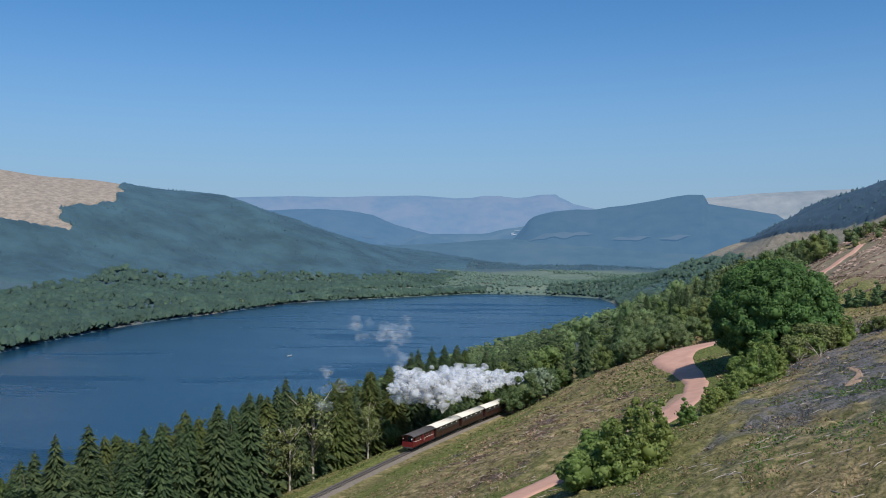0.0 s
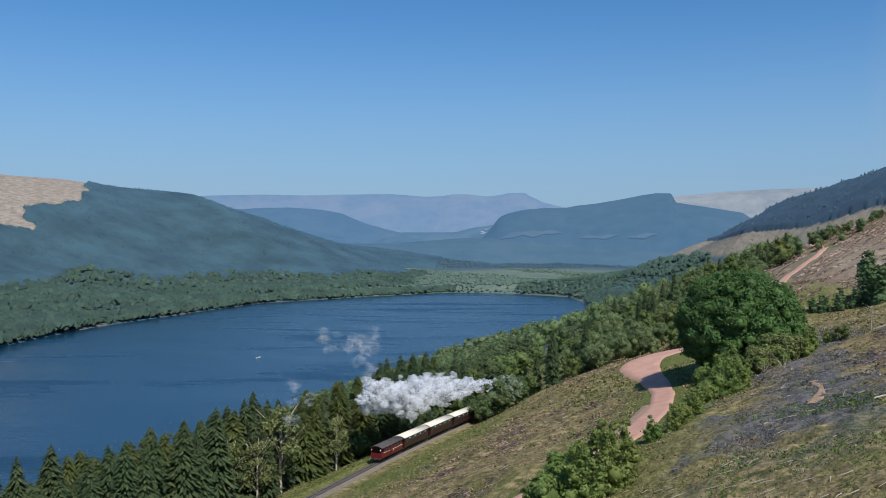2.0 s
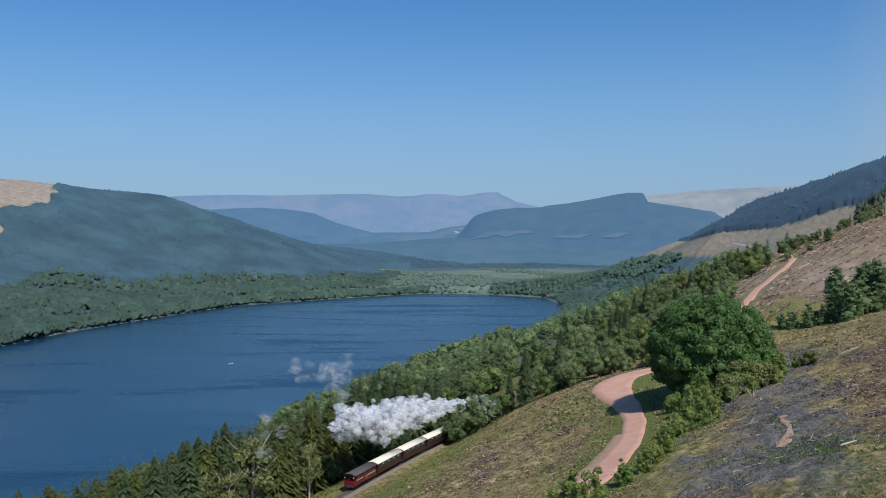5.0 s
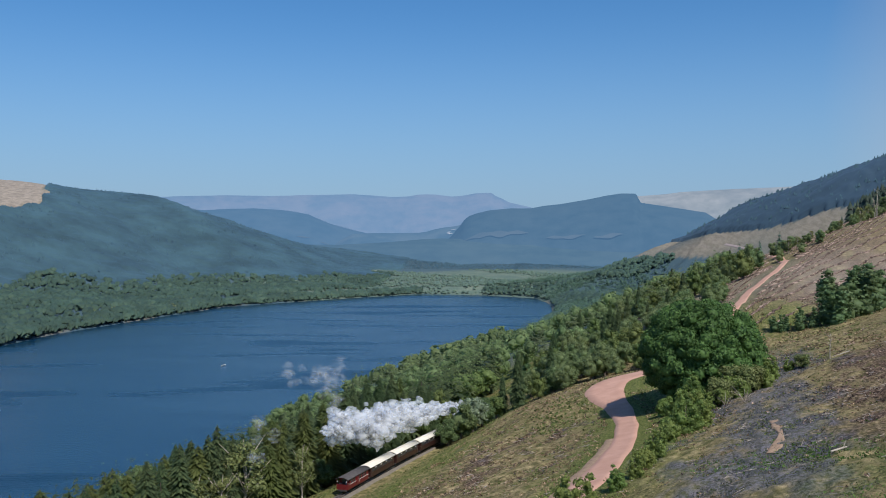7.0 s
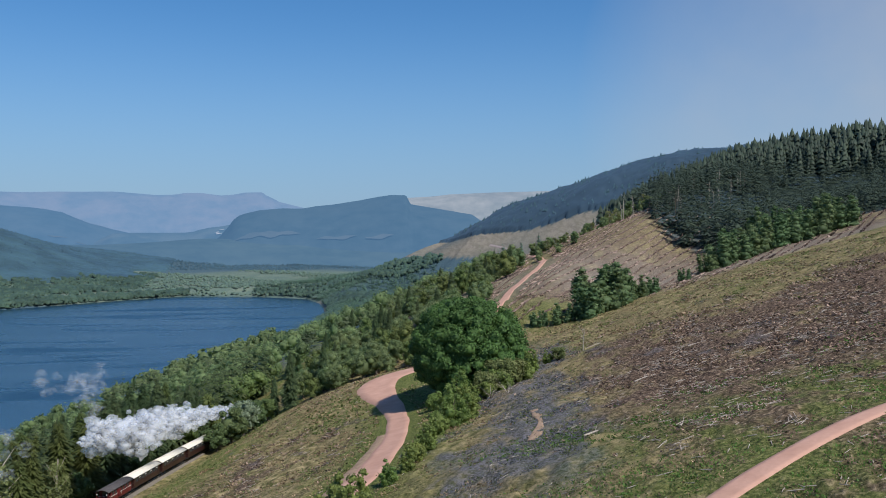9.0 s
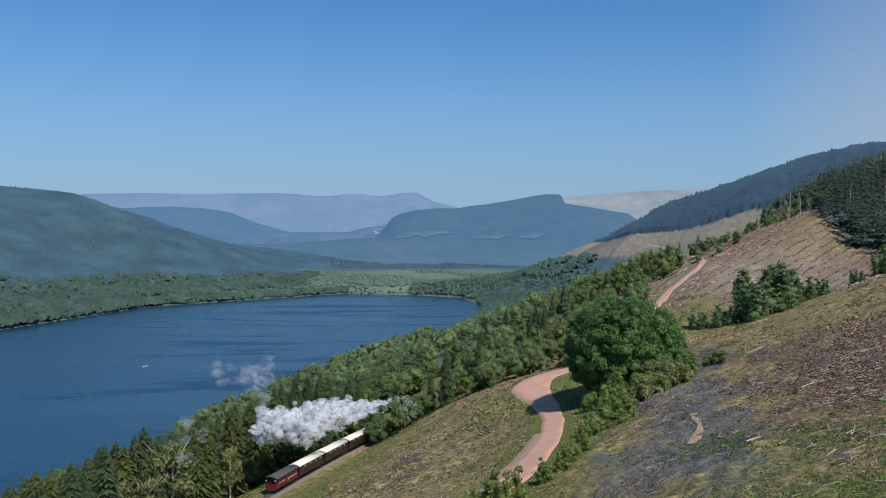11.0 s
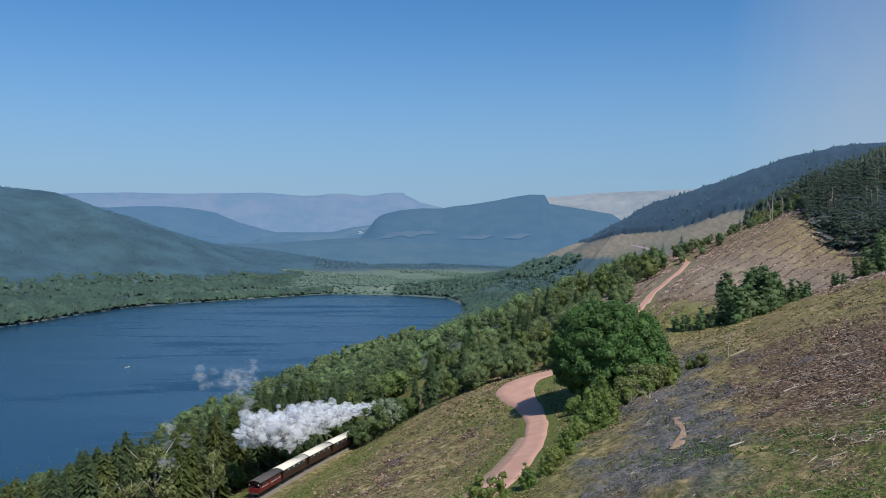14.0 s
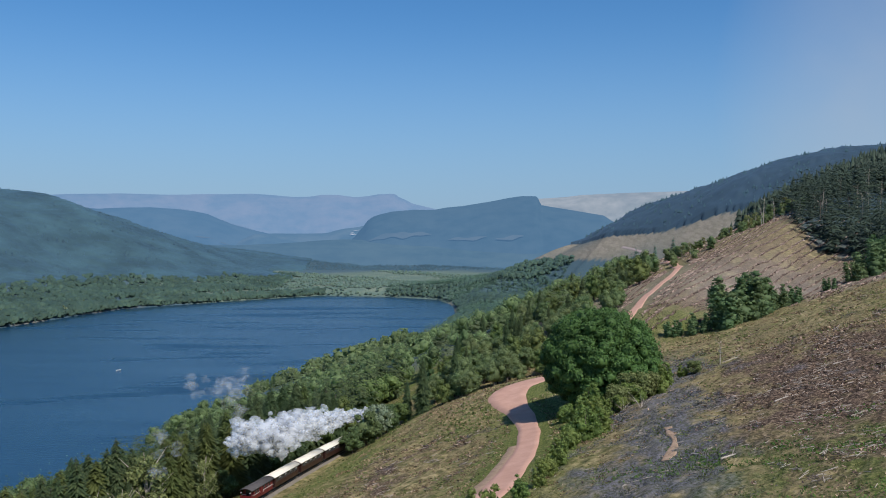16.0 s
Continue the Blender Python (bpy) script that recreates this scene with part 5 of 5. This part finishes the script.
# trees placed one by one
for kind, x, y, s, w in ((WILLOWS[0], -51, 106, 1.0, 1.1), (WILLOWS[0], -56, 103, .85, 1.1), (BUDDING[0], -42.6, 128, 1.05, 1.0), (BUDDING[1], -39.5, 131.5, .95, 1.0), (BUDDING[0], -37.5, 137, 1.3, 1.15), (SPRUCES[1], -46, 134, 1.0, 1.0),
                         (BROADS[0], -30.5, 161, .72, 1.0), (BROADS[2], -33, 166, .8, 1.0), (BROADS[0], -9.2, 186.5, .72, 1.1), (BROADS[1], -6.6, 191, .95, 1.15), (WILLOWS[0], -4.2, 196.5, .9, .95), (BROADS[1], -2.4, 202, .85, 1.1), (BROADS[3], .8, 208, .7, 1.1), (BROADS[1], 9.5, 238, .8, 1.0),
                         (BROADS[2], 14, 250, .9, 1.0), (BROADS[1], -24, 178, .8, 1.0), (BUDDING[1], -32, 152, .9, 1.0), (BROADS[2], -40, 143, .8, 1.1), (FAR_BROADS[0], 27, 203, .6, 1.2), (FAR_BROADS[2], 33, 208, .7, 1.2), (FAR_BROADS[1], 22, 205.5, .75, 1.2), (FAR_BROADS[2], 38, 214, .8, 1.2), (FAR_BROADS[0], 16, 203, .7, 1.3), (FAR_BROADS[1], 43, 223, .8, 1.2)):
    plant(kind, x, y, s, rnd.uniform(0, 6.3), 0, w)
    done.append((x, y))
# the plantation below the line
rest, rest_leafy, n = [], [], 0
for _ in range(13000):
    y = rnd.uniform(64, 268)
    s = -9 - 62 * rnd.uniform() ** 1.1
    x = float(smooth_x(y)) + s / .955
    pick = wave(x, y, 14, 15) + rnd.normal(0, .3)
    leafy = pick > .5 or (y > 150 and pick > .22)
    if math.hypot(x, y) < 100 or (s > -10.5 and rnd.uniform() < .5) or taken(done, x, y, 3.5 if leafy else 1.8 if s > -24 else 2.2):
        continue
    done.append((x, y))
    if leafy and n < 300 and y < 225 and s > -40:
        n += 1
        plant((BROADS if y < 165 else FAR_BROADS)[int(rnd.integers(0, 3))], x, y, rnd.uniform(.95, 1.35), rnd.uniform(0, 6.3), 0, rnd.uniform(.75, .95))
    elif s > -34 and y < 215 and n < 300:
        n += 1
        if pick > .485:
            plant(BUDDING[int(rnd.integers(0, 2))], x, y, rnd.uniform(1.0, 1.25), rnd.uniform(0, 6.3))
        else:
            larch = wave(x, y, 19, 71) + rnd.normal(0, .22) > .22
            plant((LARCHES if larch else SPRUCES)[int(rnd.integers(0, 3 if larch else 5))], x, y, rnd.uniform(.85, 1.1), rnd.uniform(0, 6.3), rnd.normal(0, .015), rnd.uniform(1.0, 1.3))
    else:
        (rest_leafy if leafy else rest).append((x, y))


def conifer_template(seed):
    g = conifer_crown(1.0, .165, seed, 9, 6)
    return np.concatenate(g.v), np.concatenate(g.f3)


rest = np.array(rest)
forest("plantation_spruce", rest[:, 0], rest[:, 1], [conifer_template(s) for s in (201, 202, 203)], 12, 17, SPRUCE, "close-grown spruce plantation sloping down to the lake")
rest = np.array(rest_leafy)
forest("plantation_broadleaf", rest[:, 0], rest[:, 1], LEAF_MID, 9, 13, SPRING, "mixed young broadleaf trees sloping down to the lake")
# the wood beyond the bend, between the railway and the road
n = 0
while n < 210:
    y, s = 204 + 196 * rnd.uniform() ** 1.3, rnd.uniform(4, 80)
    x = float(smooth_x(y)) + s / .955
    if x > float(np.interp(y, [200, 225, 252, 281, 318, 345, 390, 450], [36, 48, 60, 75, 91, 100, 109, 119])) - 2 or (214 < y < 233 and s < 8) or taken(done, x, y, 3.6):
        n += .12
        continue
    done.append((x, y))
    n += 1
    if rnd.uniform() < .84:
        plant(FAR_BROADS[int(rnd.integers(0, 3))], x, y, rnd.uniform(.65, 1.1), rnd.uniform(0, 6.3), 0, rnd.uniform(.95, 1.2))
    else:
        plant(SPRUCES[int(rnd.integers(0, 5))], x, y, rnd.uniform(.6, .85), rnd.uniform(0, 6.3))

# the great sycamore at the bend
syc = tree_kind("sycamore", trunk_geo(11, .5, 100, 9, 5.5, .15), BARK, broad_crown(10.0, 17.6, -1.8, 101, 640, 90, .2, -.98, .8, (.085, .145), (.78, .94)), SYCAMORE, "great round sycamore in full leaf at the road's bend", "")
plant(syc, 34, 150.0, 1.0, 0)

# shrubs and young trees along the road
for i, (x, y, s) in enumerate(((8.2, 83, 1.1), (6.2, 80, 1.35), (3.4, 77.5, 1.25), (6.6, 76, 1.3), (4.6, 72.5, 1.2), (1.8, 73, 1.1), (12.5, 91, .6), (14.8, 95, .65), (16.5, 99, .7), (18.2, 103.5, .75), (19.8, 108, .7),
                               (22, 114, .85), (25.2, 119.5, 1.3), (27.3, 121.5, 1.05), (23.5, 123, .7), (26.5, 131, 1.0), (29, 136, 1.25), (36, 137, 1.1), (41, 141, 1.0), (43.5, 144, .95), (26, 138.5, .85), (48, 150, .55), (30, 131, .75), (33, 134, .8))):
    kind = (SHRUBS if i % 3 == 2 else YOUNG)[i % 3]
    plant(kind, x, y, s, i * 1.3, 0, 1.05)
BRIARS = [dict(tree_kind("hawthorn_bush", trunk_geo(2.6, .07, 170, 8, 1.3, .1), BARK, broad_crown(2.2, 4.4, -.1, 171, 34, 70, .14, -.95, .5), BUDS, "olive-brown hawthorn bush at the sycamore's foot", "hawthorn bushes"), category="shrub")]
for x, y, s in ((36.5, 138.5, 1.25), (33.5, 136, .95), (39.5, 141, 1.0), (49.5, 149, .6)):
    plant(BRIARS[0], x, y, s, x, 0, 1.1)
# thorn trees and a wood above the field's brow
THORNS = [tree_kind("thorn_tree", trunk_geo(3.5, .12, 110 + i, 7, 1.8, .1), BARK, cluster_crown(3.7, 8.6, 113 + i), HOLLY, "dense thorn tree above the felled slope", "hillside thorns") for i in range(3)]
for i, (x, y, s) in enumerate(((77, 211, 1.2), (80, 216, 1.45), (85.5, 218, 1.5), (90, 222, 1.3), (71, 213, .62), (66.5, 215, .5), (98, 227, .75), (102, 230, .6), (117, 240, .45), (127, 244, .8), (133, 247, 1.15), (140, 250, 1.1), (147, 252, 1.25),
                               (155, 255, 1.25), (163, 257, 1.3), (172, 259, 1.3), (182, 260, 1.3), (144, 264, 1.2), (158, 270, 1.3), (173, 275, 1.3), (188, 278, 1.4), (168, 290, 1.4), (95, 226, .6))):
    plant(THORNS[i % 3], x, y, s, i * 1.9, 0, 1.35)
def near_line(x, y, gap):
    """Whether a place lies within that many metres of the forest road."""
    return any(math.hypot(x - a, y - b) < gap for (px, py, _), (qx, qy, _) in zip(ROAD, ROAD[1:]) for a, b in ((px + (qx - px) * k / 6, py + (qy - py) * k / 6) for k in range(7)))


# birches and broadleaf trees behind the felled spur's crest, and the dark conifers beyond the far bend
for i in range(60):
    u = i / 59
    x, y = 108 + 88 * u + rnd.normal(0, 3), 352 + 66 * u + rnd.normal(0, 7)
    plant((HAZY_BROADS[i % 2], BUDDING[i % 2])[i % 5 == 3], x, y, rnd.uniform(.4, .72), i * 1.7, 0, rnd.uniform(.9, 1.2))
for i in range(46):
    x, y = 139 + rnd.normal(0, 9), 548 + rnd.normal(0, 26)
    if not near_line(x, y, 6):
        plant(DISTANT_SPRUCES[i % 3], x, y, rnd.uniform(.9, 1.25), i * 1.1, 0, 1.1)

# ---- ground cover on the slopes ----
def tufts(name, n, rule, low, high, spread, mat, label, blades=3, flat=.5, seed=1):
    """Small plants too many to count: a few leaning blades each."""
    rnd, g = np.random.default_rng(seed), Geo()
    r = 42 + 215 * rnd.uniform(0, 1, n) ** 1.15
    a = np.radians(rnd.uniform(-40, 21, n))
    x, y = np.sin(-a) * r, np.cos(a) * r
    keep = rnd.uniform(0, 1, n) < rule(x, y, side_of(x, y))
    x, y = x[keep], y[keep]
    keep = ~near_road(x, y)
    x, y = x[keep], y[keep]
    z, far = height(x, y), np.clip(np.hypot(x, y) / 130, .5, 1.35)
    for _ in range(blades):
        m = len(x)
        h, w = rnd.uniform(low, high, m) * far, rnd.uniform(.4, 1, m) * spread * far
        t, tip = rnd.uniform(0, 6.3, m), rnd.normal(0, flat, (m, 2))
        bx, by = x + rnd.normal(0, spread * .7, m), y + rnd.normal(0, spread * .7, m)
        dx, dy = np.cos(t) * w, np.sin(t) * w
        v = np.stack([np.stack([bx - dx, by - dy, z - .03], -1), np.stack([bx + dx, by + dy, z - .03], -1),
                      np.stack([bx + tip[:, 0] * h + dx * .5, by + tip[:, 1] * h + dy * .5, z + h], -1), np.stack([bx + tip[:, 0] * h - dx * .4, by + tip[:, 1] * h - dy * .4, z + h * .8], -1)], 1)
        g.add(v, np.arange(m * 4).reshape(-1, 4))
    return tagged(part(name, g, mat), label, "ground cover", kind="stuff")


def c_of(x, y):
    return cover_of(x, y, height(x, y))[0].T


DEAD = leaf("dead_bracken", (.096, .077, .037), (.213, .165, .083), (.426, .339, .196), .15, 0, 1)
GRASS = leaf("hill_grass", (.074, .096, .026), (.131, .152, .044), (.209, .213, .078), .2)
MOSS = leaf("bright_grass", (.068, .115, .020), (.106, .162, .031), (.153, .217, .051), .25)
BELLS = leaf("bluebells", (.085, .098, .051), (.128, .128, .140), (.183, .178, .217), .3, 0, 1)
LITTER = leaf("brash_litter", (.027, .020, .015), (.113, .077, .050), (.396, .302, .207), .0, 0, 1)
ROWS = leaf("raked_brash", (.05, .038, .03), (.17, .13, .1), (.42, .34, .27), .0, 0, 1)

tufts("dead_bracken", 170000, lambda x, y, s: np.where(s > 9, np.clip(grain(s * 1.4, y * .8, 1.8, 21) * 3 - 1.15, 0, 1) * (.8 - .3 * c_of(x, y)[0]) * np.where((s > 62) & (y < 135), .22, 1), 0) * (1 - .8 * c_of(x, y)[2]), .06, .2, .14, DEAD, "flattened dead bracken and dry grass", 2, .9, 2)
tufts("hill_grass", 110000, lambda x, y, s: np.where((s > 3) | ((s < -2.5) & (s > -11)), np.clip(grain(s * 1.4, y * .8, 2.2, 23) * 3 - 1.1, .08, 1) * (.25 + .75 * c_of(x, y)[1]) * (1 - .75 * c_of(x, y)[0]), 0), .06, .2, .16, GRASS, "rough olive-green hill grass", 2, .6, 3)
tufts("bluebells", 190000, lambda x, y, s: np.clip(c_of(x, y)[2] * 1.1, 0, 1), .05, .15, .13, BELLS, "drifts of bluebells among grass", 2, .5, 4)
tufts("bright_grass", 100000, lambda x, y, s: np.clip((96 - y) / 14, 0, 1) * np.where(s > 56, np.clip(.5 + wave(x, y, 9, 4), 0, 1), 0), .07, .24, .17, MOSS, "bright green short grass", 2, .6, 5)
tufts("brash_litter", 120000, lambda x, y, s: np.where(s > 14, (.06 + .94 * c_of(x, y)[0]) * np.clip(grain(s * 1.5, y * .7, 1.4, 22) * 3 - 1, 0, 1), 0), .04, .2, .2, LITTER, "grey-brown felling litter", 2, 1.6, 6)

tufts("bramble_tangle", 60000, lambda x, y, s: np.clip(1.3 * np.exp(-((x - 13) / 6) ** 2 - ((y - 171) / 13) ** 2) - .25 + .3 * wave(x, y, 3, 2), 0, 1), .1, .3, .2, GRASS, "rank grass and bramble tangle on the mound", 3, .5, 7)


def sticks(name, n, rule, long, thick, mat, label, seed):
    rnd, g = np.random.default_rng(seed), Geo()
    r, a = 45 + 205 * rnd.uniform(0, 1, n), np.radians(rnd.uniform(-40, 8, n))
    x, y = np.sin(-a) * r, np.cos(a) * r
    keep = (rnd.uniform(0, 1, n) < rule(x, y, side_of(x, y))) & ~near_road(x, y)
    for px, py in zip(x[keep], y[keep]):
        t, L = rnd.normal(2.9, 1.1), long * rnd.uniform(.4, 1.3)
        q = np.array([(px + math.cos(t) * k * L, py + math.sin(t) * k * L) for k in (-.5, 0, .5)])
        z = height(q[:, 0], q[:, 1]) + thick * rnd.uniform(.8, 2.5, 3)
        limb(g, np.column_stack([q, z]), [thick, thick * .85, thick * .4], 4)
    return tagged(part(name, g, mat), label, "dead wood", kind="stuff")


sticks("brash_sticks", 13000, lambda x, y, s: np.where(s > 14, .1 + .8 * c_of(x, y)[0], 0), 1.0, .035, PALE_BARK, "bleached branches left after felling", 8)



def windrows(name, mat, label):
    """Long rows of raked brash up and along the felled spur."""
    rnd, g = np.random.default_rng(12), Geo()
    for k in range(46):
        off, a = -150 + k * 6.6, np.array([68.0, 240.0])
        d, e = np.array([.66, .75]), np.array([.75, -.66])
        t = np.arange(-30, 260, .2)
        p = a + d * t[:, None] + e * (off * .55 + .7 * np.sin(t / 29 + k))[:, None] + rnd.normal(0, .16, (len(t), 2))
        x, y = p[:, 0], p[:, 1]
        z = height(x, y)
        ok = (y > 222) & (y < 560) & (side_of(x, y) > 52) & (z < 104 + 3 * np.sin(t)) & (rnd.uniform(0, 1, len(t)) < .9) & ~near_road(x, y, 4)
        x, y, z = x[ok], y[ok], z[ok]
        m = len(x)
        if not m:
            continue
        t2, L, h = rnd.normal(.85, .22, m), rnd.uniform(.5, 1.4, m), rnd.uniform(.12, .45, m)
        dx, dy = np.cos(t2) * L, np.sin(t2) * L
        v = np.stack([np.stack([x - dx, y - dy, z - .05], -1), np.stack([x + dx, y + dy, z - .05], -1), np.stack([x + dx * .6 - dy * .2, y + dy * .6 + dx * .2, z + h], -1), np.stack([x - dx * .7, y - dy * .7, z + h * .7], -1)], 1)
        g.add(v, np.arange(m * 4).reshape(-1, 4))
    return tagged(part(name, g, mat), label, "dead wood", kind="stuff")


windrows("brash_windrows", ROWS, "long raked rows of felling brash on the spur")


def brash_heap(x, y, size, seed):
    r = np.random.default_rng(seed)
    o = thing("brash_heap", Matrix.Translation((x, y, float(height(x, y)))), "tangled heap of bleached felled branches", "brush pile", "brash heaps")
    for i in range(22):
        g, a, L = Geo(), r.normal(.4, .8), size * r.uniform(.3, .85)
        cx, cy, cz = r.normal(0, size * .35), r.normal(0, size * .3), r.uniform(.05, .45)
        limb(g, [(cx - math.cos(a) * L * .5, cy - math.sin(a) * L * .5, cz * .5), (cx, cy, cz), (cx + math.cos(a) * L * .5, cy + math.sin(a) * L * .5, cz + r.normal(0, .15))], [.04, .03, .012], 4)
        part("branch", g, BARK if i % 3 else PALE_BARK, o)


for i, (x, y, w) in enumerate(((35.5, 69, 1.8), (41, 73, 1.4), (30.5, 63, 1.6), (52, 84, 2.2), (58, 92, 2.6), (64, 99, 2.2), (46, 88, 1.8), (9.5, 128, 1.6), (6, 140, 1.8), (0, 150, 1.5), (38, 60, 1.5))):
    brash_heap(x, y, w, 400 + i)


# ---- single things on the hillside ----
def log(x, y, turn, long, r, label):
    g = Geo()
    q = np.array([(x + math.cos(turn) * k * long, y + math.sin(turn) * k * long) for k in (-.5, -.1, .25, .5)])
    limb(g, np.column_stack([q, height(q[:, 0], q[:, 1]) + r * 1.2]), [r, r * .95, r * .8, r * .5], 8)
    o = thing("fallen_log", Matrix(), label, "log", "fallen logs")
    part("stem", g, PALE_BARK, o)
    s = Geo()
    limb(s, [(q[2][0], q[2][1], float(height(*q[2])) + r), (q[2][0] + .4, q[2][1] + .3, float(height(*q[2])) + r + .7)], [r * .4, r * .1], 5)
    part("branch_stub", s, PALE_BARK, o)


for x, y, t, L in ((57, 152.5, .25, 3.2), (46, 106, .3, 2.0), (35, 72, 1.0, 1.6), (52, 96, .2, 2.4), (61, 121, -.2, 2.6), (31, 83, .4, 1.8), (29.5, 88, 1.9, 1.2), (66, 110, .1, 3.0)):
    log(x, y, t, L, .1, "bleached fallen log lying on the felled slope")


def bare_tree(x, y, h, seed, name, label, group, mat, limbs=9):
    r = np.random.default_rng(seed)
    o = thing(name, Matrix.Translation((x, y, float(height(x, y)) - .1)), label, "tree", group)
    g = Geo()
    limb(g, [(0, 0, -.4), (.1 * r.normal(), .1 * r.normal(), h * .5), (.3 * r.normal(), .3 * r.normal(), h)], [h * .014 + .03, h * .01 + .02, .02], 6)
    part("trunk", g, mat, o)
    for i in range(limbs):
        b, a, z = Geo(), r.uniform(0, 6.3), h * r.uniform(.3, .92)
        L = h * .17 * r.uniform(.5, 1.2)
        limb(b, [(0, 0, z), (math.cos(a) * L * .6, math.sin(a) * L * .6, z + L * .3), (math.cos(a) * L, math.sin(a) * L, z + L * .75)], [.035 + h * .002, .03, .012], 4)
        part("branch", b, mat, o)


bare_tree(54.5, 150.5, 4.2, 1, "sapling", "thin bare sapling on the open slope", "", PALE_BARK, 12)
bare_tree(64, 144, 2.2, 2, "sapling", "thin bare sapling on the open slope", "", BARK, 10)
for i in range(24):
    u = i / 23
    x, y = 150 + 80 * u + rng.normal(0, 8), 340 + 75 * u + rng.normal(0, 12)
    bare_tree(x, y, rng.uniform(7, 13), 200 + i, "dead_conifer", "tall dead conifer stem at the wood's edge", "dead conifers", PALE_BARK if i % 3 else BARK, 8)


def stump_brush(x, y, seed):
    """A dead pale bush at the sycamore's foot."""
    r, o = np.random.default_rng(seed), thing("dead_bush", Matrix.Translation((x, y, float(height(x, y)))), "bleached dead bush beside the sycamore", "shrub", "dead bushes")
    for i in range(16):
        g, a, L = Geo(), r.uniform(0, 6.3), r.uniform(1.2, 2.6)
        limb(g, [(0, 0, -.1), (math.cos(a) * L * .4, math.sin(a) * L * .4, L * .5), (math.cos(a) * L * .9, math.sin(a) * L * .9, L * r.uniform(.5, .9))], [.035, .025, .01], 4)
        part("branch", g, PALE_BARK if i % 2 else BARK, o)


stump_brush(33.2, 131.5, 3)
stump_brush(35.5, 130, 4)

# bare scar of red earth on the slope
SCAR = [(33.4, 111), (32.6, 106), (31.2, 100), (29.8, 95), (28, 91), (26, 87.4)]
tagged(part("soil_scar", ribbon(SCAR, .42, .06, .6, .02, 2.2, 9), EARTH, smooth=True), "bare scar of red earth among the bluebells", "soil", kind="structure")


# ---- on the lake and the far shore ----
def boat(x, y):
    b = thing("rowing_boat", pose(x, y, 0, 0, 0, 60), "small white fishing boat on the lake", "boat")
    st, g = np.linspace(-1, 1, 9), Geo()
    prof = []
    for u in st:
        w = .85 * (1 - max(0, u) ** 2.5) * (1 - .25 * max(0, -u))
        prof.append([(u * 2.4, -w, .55 + .15 * u * u), (u * 2.4, -w * .75, .05), (u * 2.4, 0, -.12), (u * 2.4, w * .75, .05), (u * 2.4, w, .55 + .15 * u * u)])
    v = np.array(prof)
    k = np.arange(45).reshape(9, 5)
    g.add(v, np.stack([k[:-1, :-1], k[:-1, 1:], k[1:, 1:], k[1:, :-1]], -1).reshape(-1, 4))
    part("hull", g, WHITE, b)
    for xx in (-1.2, .1, 1.1):
        part("thwart", box(xx - .15, -.7, .32, xx + .15, .7, .37, .01), WOOD, b)
    part("cuddy", box(1.0, -.5, .4, 1.9, .5, .95, .08), WHITE, b)
    part("outboard", box(-2.65, -.15, .1, -2.35, .15, .95, .05), SOOT, b)


boat(-207, 690)
SHORE = tree_kind("lakeside_tree", trunk_geo(6, .25, 260, 5, 2.4), BARK, broad_crown(5.0, 11, -.2, 261, 22, 50, .5, -.9), WILLOW, "pale fresh-leaved tree at the far lakeshore", "lakeside trees")
for x, y, k in ((-455, 1268, 1.15), (-476, 1240, .95), (-480, 1130, .8), (-484, 1078, .75), (-457, 1362, .9)):
    plant(SHORE, x, y, k, x, 0, 1.0)


def house(x, y, turn, L=11, W=6.5, H=5.2):
    z = float(height(x, y))
    h = thing("farmhouse", pose(x, y, z, 0, 0, turn), "small white farmhouse among the far lakeside trees", "house", "far houses")
    part("wall", box(-L / 2, -W / 2, -1.5, L / 2, W / 2, H, .03), WHITE, h)
    g = Geo().add([(-L / 2 - .3, -W / 2 - .4, H - .2), (L / 2 + .3, -W / 2 - .4, H - .2), (L / 2 + .3, 0, H + 2.6), (-L / 2 - .3, 0, H + 2.6), (-L / 2 - .3, W / 2 + .4, H - .2), (L / 2 + .3, W / 2 + .4, H - .2)],
                  [(0, 1, 2, 3), (3, 2, 5, 4)])
    g.add([(-L / 2, -W / 2, H), (-L / 2, W / 2, H), (-L / 2, 0, H + 2.5), (L / 2, -W / 2, H), (L / 2, W / 2, H), (L / 2, 0, H + 2.5)], [(0, 2, 1), (3, 4, 5)])
    r = part("roof", g, SLATE, h)
    part("chimney", box(L / 2 - 1.2, -.4, H + 1.8, L / 2 - .4, .4, H + 3.6, .03), SLATE, r)
    for zz in (1.2, 3.4):
        for xx in (-3.4, 0, 3.4):
            w = part("window", box(xx - .5, -W / 2 - .04, zz, xx + .5, -W / 2 + .04, zz + 1.2, .02), GLASS_DARK, h)
            part("sill", box(xx - .6, -W / 2 - .12, zz - .1, xx + .6, -W / 2, zz, .01), SLATE, w)
    part("door", box(1.3, -W / 2 - .05, 0, 2.2, -W / 2 + .05, 2.05, .02), WOOD, h)


house(-322, 1416, 20)
